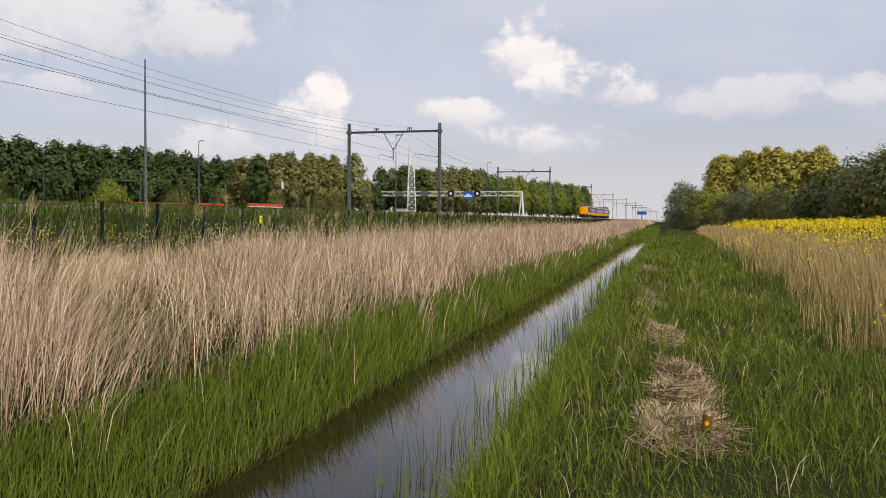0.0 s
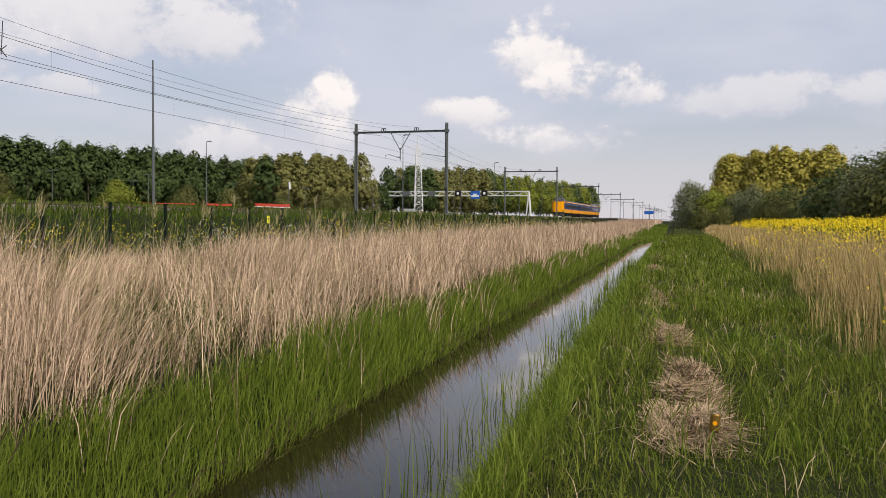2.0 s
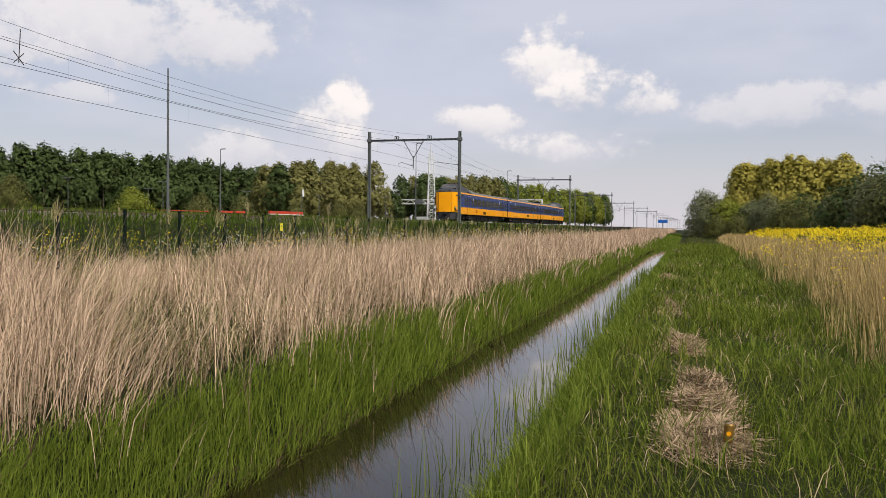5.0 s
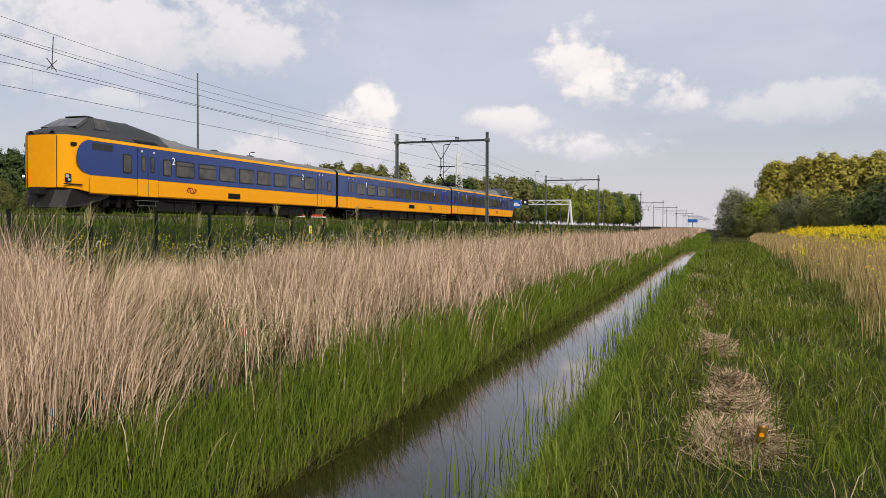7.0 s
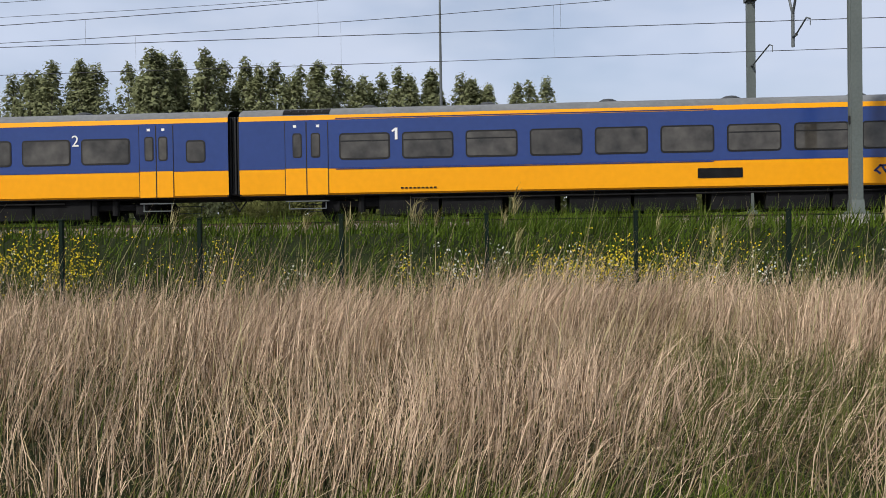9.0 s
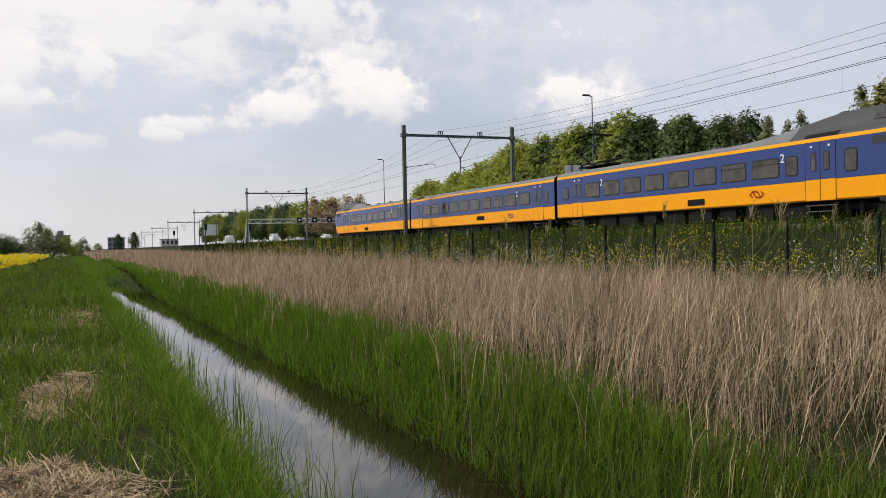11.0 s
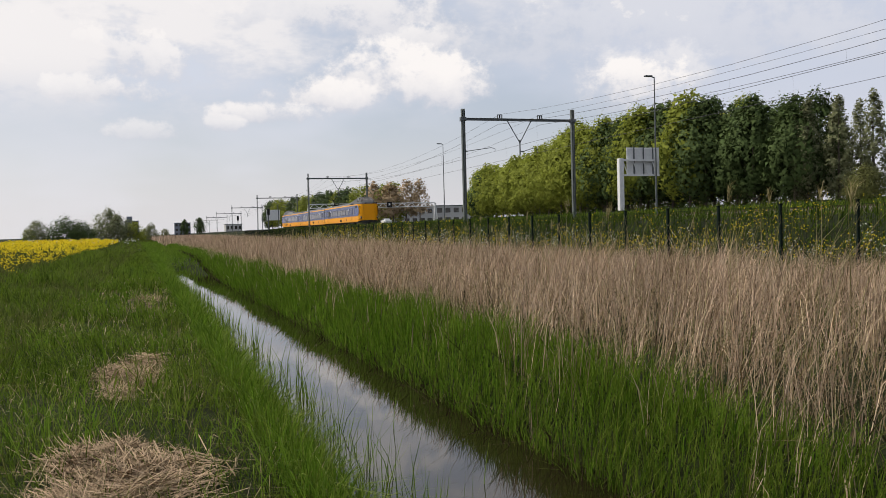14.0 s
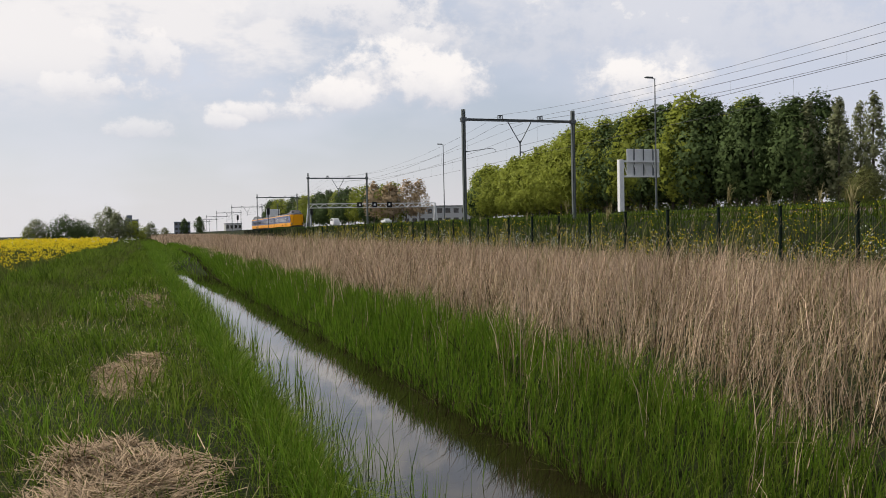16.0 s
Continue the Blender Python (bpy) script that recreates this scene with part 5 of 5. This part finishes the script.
belt(["dark_tree"], (-125, 100), (-120, 20), 7.0, 10.0, 8.0)
for x, y, h in ((-112, 116, 5.0), (-96, 130, 5.2), (-80, 126, 4.0), (-86, 150, 4.5), (-82, 165, 4), (-118, 125, 5.4), (-70, 160, 3.6), (-78, 190, 4), (-74, 150, 3.4)):
    plant("fresh_bush" if h > 5 else "dark_bush", x, y, h)
# behind the motorway, opposite and behind
belt(["dark_bush", "olive_bush"], (-86, 30), (-76, -62), 4.5, 6.0, 6.0)
belt(["poplar"], (-93, 4), (-80, -32), 1.7, 16.2, 17.8, 2, 3)
belt(["poplar"], (-80, -32), (-79, -46), 1.7, 17.8, 16.4, 2, 3)
belt(["olive_tree", "poplar"], (-80, -52), (-80, -70), 3.6, 14.6, 17.0, 2, 4)
belt(["poplar"], (-74, -70), (-68, -78), 3.6, 13.0, 12.8, 2)
belt(["dark_tree", "dark_tree", "fresh_tree"], (-66, -79), (-66, -106), 4.6, 14.0, 16.0, 2, 6)
belt(["fresh_tree", "dark_tree"], (-66, -108), (-66, -119), 4.6, 16.2, 16.4, 2, 6)
belt(["dark_bush"], (-43, 46), (-43, -44), 4.6, 2.4, 2.4)
belt(["dark_bush", "round_bush"], (-84, -62), (-86, -190), 7.0, 4.6, 4.6)
belt(["fresh_tree"], (-66, -120), (-76, -190), 4.8, 16.2, 13.4, 2, 5)
belt(["fresh_tree", "dark_tree"], (-80, -205), (-92, -240), 5.5, 15.5, 16, 1)
belt(["brown_tree"], (-86, -288), (-73, -294), 3.6, 16.5, 16.0, 1)
belt(["fresh_tree", "dark_tree"], (-82, -300), (-58, -470), 8.0, 17, 16, 1)
# unseen woods farther on, behind those beside the path, added to darken train reflections
belt(["dark_tree", "olive_tree"], (0, 470), (70, 350), 6.5, 16.0, 17.0, 1)
# beside the path ahead
belt(["yellow_poplar"], (7.5, 238), (33, 230), 3.2, 17.8, 18.4, 2, 4)
for x, y, h, k in ((0.8, 140, 6.6, "olive_bush"), (-0.2, 146, 7.2, "olive_bush"), (3.2, 138, 5.6, "fresh_bush"), (5.2, 136, 4.8, "fresh_bush"), (6.5, 134, 5.2, "olive_bush"), (8.6, 130, 5.6, "olive_bush"),
                   (1.8, 131, 3.2, "dark_bush"), (4.4, 130, 3.4, "dark_bush"), (10.5, 124, 4.6, "dark_bush"), (12.5, 118, 4.8, "dark_bush"), (14.5, 112, 5.0, "olive_bush"), (15.5, 104, 5.8, "dark_bush"), (17.0, 98, 6.6, "olive_bush"),
                   (18.5, 92, 7.6, "dark_bush"), (20.5, 92, 8.4, "olive_bush"), (22.5, 90, 8.8, "dark_bush"), (24.5, 92, 9.2, "olive_bush"), (27.5, 92, 8.0, "dark_bush"), (31, 95, 8.0, "dark_bush"), (17.5, 104, 7.0, "round_bush"), (20.5, 102, 7.6, "round_bush"), (23.5, 100, 8.4, "round_bush"), (12.5, 126, 5.0, "round_bush"), (8.0, 138, 4.6, "round_bush")):
    plant(k, x, y, h)
# far end of the path behind
for x, y, h, k in ((16.2, -178, 4.6, "round_bush"), (13.6, -179, 3.6, "round_bush"), (21.5, -180, 4.4, "olive_bush"), (9.4, -190, 6.8, "olive_bush"), (7.2, -188, 5.6, "olive_bush"), (4.6, -195, 4.2, "fresh_bush"), (1.2, -215, 4.0, "olive_bush"),
                   (24, -190, 2.8, "fresh_bush"), (-3, -330, 3.6, "dark_bush"), (-12.8, -430, 9.0, "dark_tree"), (-19.8, -432, 9.4, "dark_tree"), (3.0, -240, 3.0, "fresh_bush")):
    plant(k, x, y, h)

# ---- motorway ----
mesh_ob("road", [(-46, -900, 2.86), (-84, -900, 2.86), (-84, 900, 2.86), (-46, 900, 2.86)], [(0, 3, 2, 1)], ASPHALT)
tagged(bpy.data.objects["road"], "grey asphalt motorway on a low bank", "road", kind="structure")


def street_lamp(x, y, h, head=True, two=False, turn=0.0, r=0.12):
    e = thing("street_lamp", (x, y, float(land(x, y))), "tall grey tapered lamp post beside the motorway", "street lamp", "lamp posts", turn)
    part("pole", rods(((0, 0, -0.2), (0, 0, h), r, r * 0.45)), STEEL, e)
    part("base_door", boxes(((r * 0.95, 0, 0.9), (0.03, 0.12, 0.6))), STEEL, e)
    if head:
        for s in ((1, -1) if two else (1,)):
            part("arm", rods(((0, 0, h - 0.05), (s * 0.4, 0, h + 0.06), 0.04)), STEEL, e)
            part("lamp_head", boxes(((s * 0.55, 0, h + 0.06), (0.7, 0.28, 0.13), None, 0.05)), STEEL, e)
    return e


for y in (57, -2.9, -62, -117, 116, 175, 235, 295):
    street_lamp(-39.0, y, 13.4 - float(land(-39, y)), head=abs(y) > 58, r=0.12 if abs(y - 57) < 1 else 0.09)
street_lamp(-72, 119, 10.6)
for x, y, h in ((-108, 128, 7.0), (-92, 133, 6.4), (-85, 150, 5.4), (-78, 168, 5.2), (-66, 176, 5.4), (-100, 140, 5.6)):
    street_lamp(x, y, h, two=True, turn=30, r=0.08)
for x, y in ((-50, 190), (-50, 260), (-62, 228), (-74, 236)):
    street_lamp(x, y, 11.0, turn=180, r=0.09)


def gantry(y, x0, x1, ztop, signs, label):
    z0 = 2.7
    e = thing("motorway_gantry", (0, y, z0), label, "gantry", "motorway gantries")
    h = ztop - z0
    for x in (x0, x1):
        s = 1 if x == x0 else -1
        part("leg", rods(((x + 0.3 * s, 0, -0.3), (x - 0.25 * s, 0, h - 0.1), 0.32, 0.26), ((x - 1.0 * s, 0, -0.3), (x - 0.35 * s, 0, h - 0.9), 0.18)), WHITE_P, e)
    for z in (h, h - 1.15):
        part("chord", boxes(((x0 / 2 + x1 / 2, 0, z), (abs(x1 - x0), 0.28, 0.22))), WHITE_P, e)
    n = 26
    for i in range(n):
        a, b = x0 + (x1 - x0) * i / n, x0 + (x1 - x0) * (i + 1) / n
        za, zb = (h, h - 1.15) if i % 2 else (h - 1.15, h)
        part("brace", rods(((a, 0, za), (b, 0, zb), 0.09), sides=5), WHITE_P, e)
    for x, w, hh, mat, dz in signs:
        sg = part("lane_sign", boxes(((x, 0.35 if y < 0 else -0.35, h - 0.55 + dz), (w, 0.22, hh), None, 0.04)), mat, e, "rectangular traffic sign box")
        if mat is BLACK:
            part("signal_face", boxes(((x, 0.47 if y < 0 else -0.47, h - 0.55 + dz), (w * 0.35, 0.02, hh * 0.4))), WHITE_P, sg)
        if mat is BLUE_SIGN:
            part("arrow", boxes(((x, -0.48, h - 0.4 + dz), (w * 0.4, 0.02, hh * 0.18)), ((x, -0.48, h - 0.85 + dz), (w * 0.85, 0.02, hh * 0.2))), WHITE_P, sg)


gantry(234, -42.2, -85.2, 9.55, [(-62.4, 1.7, 1.6, BLACK, 0.05), (-57.4, 2.6, 2.2, BLUE_SIGN, -0.4), (-54.8, 1.7, 1.6, BLACK, 0.05), (-77.5, 2.0, 1.3, STEEL, 0), (-70.0, 2.0, 1.3, STEEL, 0)], "white lattice motorway gantry with lane signs")
gantry(-250, -80.2, -42.2, 9.3, [(-61.5, 1.5, 1.5, BLACK, 0.2), (-66.0, 1.5, 1.5, BLACK, 0.2), (-57.0, 1.5, 1.5, BLACK, 0.2)], "white lattice motorway gantry with dark signal boxes")


def direction_sign():
    """Cantilever with the back of a direction board."""
    e = thing("sign_gantry", (-53.0, -92.0, 2.6), "white cantilever gantry holding the back of a road sign", "sign gantry")
    part("leg", boxes(((0, 0, 3.2), (0.62, 0.62, 7.0), None, 0.05)), WHITE_P, e)
    for z in (6.5, 4.7):
        part("arm", boxes(((-2.6, 0, z), (5.4, 0.26, 0.22), None, 0.02)), WHITE_P, e)
    for x in (-1.0, -2.4, -3.8, -5.0):
        part("brace", rods(((x, 0, 4.7), (x + 0.7, 0, 6.5), 0.06)), WHITE_P, e)
    b = part("sign_board", boxes(((-3.3, -0.35, 6.4), (4.5, 0.06, 3.3), None, 0.02)), WHITE_P, e, "grey-white back of a large road sign")
    for i in range(14):
        part("rib", boxes(((-3.3, -0.30 + 0.004 * (i % 2), 4.9 + 0.23 * i), (4.46, 0.05, 0.05))), WHITE_P, b)
    for x in (-4.6, -3.3, -2.0):
        part("post_rail", boxes(((x, -0.22, 6.4), (0.12, 0.12, 3.3))), STEEL, b)


direction_sign()
e = thing("sign_board", (-42, -330, 3.0), "grey back of a road sign on posts", "sign")
part("board", boxes(((0, 0, 5.0), (5.0, 0.1, 4.0), None, 0.03)), WHITE_P, e)
for x in (-2, 2):
    part("post", rods(((x, 0.1, -0.5), (x, 0.1, 7.0), 0.15)), STEEL, e)


def lattice_tower(x, y, h):
    e = thing("radio_mast", (x, y, 2.7), "white steel lattice mast with antennas", "radio mast")
    lv = [(z, 1.7 * (1 - z / h * 0.62)) for z in np.linspace(0, h - 4, 12)]
    for k in range(3):
        a = 2 * math.pi * k / 3 + 0.4
        c, s = math.cos(a), math.sin(a)
        part("leg", rods(((lv[0][1] * c, lv[0][1] * s, 0), (lv[-1][1] * c, lv[-1][1] * s, h - 4), 0.11)), WHITE_P, e)
        a2 = a + 2 * math.pi / 3
        c2, s2 = math.cos(a2), math.sin(a2)
        bm = bmesh.new()
        for (z0, r0), (z1, r1) in zip(lv, lv[1:]):
            rod(bm, (r0 * c, r0 * s, z0), (r1 * c2, r1 * s2, z1), 0.07, sides=5)
            rod(bm, (r0 * c2, r0 * s2, z0), (r0 * c, r0 * s, z0), 0.06, sides=5)
        part("bracing", bm, WHITE_P, e)
        part("antenna", boxes(((0.75 * c, 0.75 * s, h - 3), (0.3, 0.3, 2.6), None, 0.05)), WHITE_P, e)
        part("antenna", boxes(((0.85 * c2, 0.85 * s2, h - 6.5), (0.3, 0.3, 2.0), None, 0.05)), WHITE_P, e)
    part("spike", rods(((0, 0, h - 4), (0, 0, h + 0.6), 0.12)), WHITE_P, e)
    part("equipment_hut", boxes(((-2.5, 0, 1.0), (3.0, 2.0, 2.2), None, 0.05)), WHITE_P, e)


lattice_tower(-75.6, 238, 22.0)


def barrier_run(az0, az1, d0, d1, z):
    """Red and white safety barrier along the slip road."""
    a, b = aim(az0, 0) * d0, aim(az1, 0) * d1
    n = max(1, round((b - a).length / 2.0))
    e = thing("safety_barrier", (a.x, a.y, z), "red and white plastic road barrier", "barrier", "road barriers")
    d = (b - a) / n
    ang = math.atan2(d.y, d.x)
    for i in range(n):
        c = d * (i + 0.5)
        q = Matrix.Rotation(ang, 3, "Z")
        o = part("red_segment", boxes(((c.x, c.y, 0.80), (1.96, 0.35, 0.40), q, 0.04)), RED, e)
        part("white_segment", boxes(((c.x, c.y, 0.30), (1.96, 0.5, 0.60), q, 0.04)), WHITE_P, o)


barrier_run(35.3, 31.9, 118, 122, 2.55)
barrier_run(31.2, 29.6, 122, 125, 2.6)
barrier_run(28.1, 26.0, 126, 132, 2.75)
e = thing("flag", (-62.5, 128, 2.5), "small white flag on a thin pole", "flag")
part("pole", rods(((0, 0, 0), (0, 0, 5.2), 0.05)), STEEL, e)
part("cloth", boxes(((0.05, 0.35, 4.5), (0.04, 0.6, 1.2), Matrix.Rotation(0.25, 3, "X"), 0.01)), WHITE_P, e)


def vehicle(x, y, kind, body, label):
    L, W, H = {"van": (5.4, 2.0, 2.4), "car": (4.4, 1.8, 1.45), "truck": (11, 2.5, 3.6)}[kind]
    e = thing("van" if kind == "van" else kind, (x, y, 2.88), label, kind, "traffic on the motorway")
    b = part("body", boxes(((0, 0, 0.3 + (H - 0.3) * 0.3), (W, L, (H - 0.3) * 0.6), None, 0.12), ((0, -L * 0.06, H * 0.72), (W * 0.9, L * (0.82 if kind != "car" else 0.5), H * 0.5), None, 0.2)), body, e)
    part("window_strip", boxes(((0, -L * 0.06, H * 0.78), (W * 0.92, L * (0.40 if kind != "truck" else 0.1), H * 0.22))), PANE, b)
    for yy in (-L * 0.32, L * 0.32):
        for s in (-1, 1):
            part("wheel", rods(((s * W * 0.42, yy, 0.33), (s * W * 0.51, yy, 0.33), 0.33), sides=16), BLACK, e)


for x, y, k, m, l in ((-52, -262, "van", WHITE_P, "white delivery van on the motorway"), (-50, -300, "car", DARK, "dark car on the motorway"), (-56, -215, "car", WHITE_P, "white car on the motorway"), (-60, -232, "car", STEEL, "grey car on the motorway"),
                      (-50, -345, "van", WHITE_P, "white delivery van on the motorway"), (-55, -372, "truck", WHITE_P, "white box truck on the motorway")):
    vehicle(x, y, k, m, l)


def building(name, x, y, w, d, h, floors, bays, wall, label, roof_step=0.0):
    z = float(land(x, y))
    e = thing(name, (x, y, z), label, "building", "distant buildings")
    part("wall", boxes(((0, 0, h / 2), (w, d, h))), wall, e)
    part("roof", boxes(((0, 0, h + 0.15), (w + 0.5, d + 0.5, 0.3))), STEEL, e)
    if roof_step:
        part("roof_house", boxes(((w * 0.15, 0, h + 0.3 + roof_step / 2), (w * 0.4, d * 0.6, roof_step))), wall, e)
    sg = 1 if y < 0 else -1
    for f in range(floors):
        for b in range(bays):
            part("window", boxes(((-w / 2 + w * (b + 0.5) / bays, sg * d / 2, h * (f + 0.55) / floors), (w / bays * 0.6, 0.12, h / floors * 0.5))), PANE, e)


building("office_block", 16.0, -640, 9, 12, 11, 4, 4, TOWER_WALL, "far grey office block behind bushes", 3)
building("office_block", -16.5, -600, 10, 14, 9.0, 3, 4, TOWER_WALL, "far blue-grey office block")
building("warehouse", 31, -420, 14, 12, 3.6, 1, 3, HOUSE, "low pale shed on the horizon")
building("house", -95, -345, 26, 14, 7.5, 2, 8, HOUSE, "pale two-storey building behind the motorway")
building("house", -122, -352, 22, 14, 8, 2, 6, HOUSE, "pale two-storey building behind the motorway")
e = thing("station_canopy", (-24.0, 540, 2.0), "far blue station canopy beside the line", "canopy")
part("canopy_roof", boxes(((0, 0, 5.0), (5.5, 10, 1.9), None, 0.2)), BLUE_SIGN, e)
for y in (-4, 4):
    part("post", rods(((0, y, -0.4), (0, y, 4.2), 0.12)), STEEL, e)
building("office_block", -46, -560, 10, 14, 4.2, 1, 4, HOUSE, "far pale block beside the railway")

for x, y in ((-25.0, -205), (-36.8, -215), (-25.0, -285), (-36.8, -320)):
    e = thing("rail_signal", (x, y, 1.7), "black railway signal on a post", "signal", "railway signals")
    part("post", rods(((0, 0, 0), (0, 0, 4.2), 0.09)), STEEL, e)
    part("head", boxes(((0, 0.1, 4.6), (0.65, 0.25, 1.5), None, 0.08)), BLACK, e)

# ---- small things by the path ----
def straw_heap(x, y, rx, ry, n, h, label):
    k = 9
    cx, cy = x + rx * rng.uniform(-0.8, 0.8, k), y + ry * rng.uniform(-0.9, 0.9, k)
    cs, ca, chh = rng.uniform(0.25, 0.6, k), rng.uniform(0.6, 2.4, k), rng.uniform(0.25, 1.0, k)
    i = rng.integers(0, k, n)
    ox, oy = rng.normal(0, 0.55, n), rng.normal(0, 0.45, n)
    px, py = cx[i] + ox * rx * cs[i] * 1.4, cy[i] + oy * ry * cs[i] * 0.9
    pz = land(px, py) + 0.03 + h * chh[i] * np.exp(-(ox ** 2 + oy ** 2) * 1.5) * rng.uniform(0.2, 1.0, n)
    t = ca[i] + rng.normal(0, 0.45, n)
    L = rng.uniform(0.05, 0.24, n)
    d = np.stack([np.cos(t) * L, np.sin(t) * L, rng.normal(0, 0.22, n) * L], 1)
    s = np.stack([-np.sin(t), np.cos(t), rng.normal(0, 0.5, n)], 1) * rng.uniform(0.0012, 0.0030, n)[:, None]
    c = np.stack([px, py, pz], 1)
    V = np.stack([c - d - s, c - d + s, c + d + s, c + d - s], 1).reshape(-1, 3)
    F = np.arange(4 * n).reshape(n, 4)
    tagged(mesh_ob("straw_heap", V, F.tolist(), STRAW), label, "straw", "straw heaps on the path", "stuff")


for x, y, rx, ry, n, h in HEAPS:
    straw_heap(x, y, rx, ry, n, h, "heap of cut dry straw lying on the grass")


def drink_can():
    e = thing("drink_can", (0.17, 5.95, float(land(0.17, 5.95)) + 0.10), "gold drink can standing in the straw", "can")
    e.rotation_euler = (radians(-4), radians(5), 0)
    bm = bmesh.new()
    prof = [(0.0, 0.004), (0.024, 0.0), (0.033, 0.012), (0.033, 0.112), (0.027, 0.124), (0.026, 0.124), (0.0, 0.120)]
    n = 24
    rings = [[bm.verts.new((r * math.cos(2 * math.pi * k / n), r * math.sin(2 * math.pi * k / n), z)) for k in range(n)] for r, z in prof[1:-1]]
    for a, b in zip(rings, rings[1:]):
        for k in range(n):
            bm.faces.new((a[k], a[(k + 1) % n], b[(k + 1) % n], b[k]))
    bm.faces.new(rings[0][::-1])
    part("body", bm, GOLD, e)
    b2 = bmesh.new()
    rod(b2, (0, 0, 0.116), (0, 0, 0.121), 0.0268, sides=24)
    box(b2, (0.004, 0, 0.1225), (0.024, 0.012, 0.0016))
    part("lid", b2, TIN, e, "bare metal lid with ring pull")
    b3 = bmesh.new()
    bmesh.ops.create_circle(b3, cap_ends=True, segments=20, radius=0.015, matrix=Matrix.Translation((0, -0.0342, 0.062)) @ Matrix.Rotation(radians(90), 4, "X"))
    part("badge", b3, T_YELLOW, e, "yellow round badge")


drink_can()
motions()
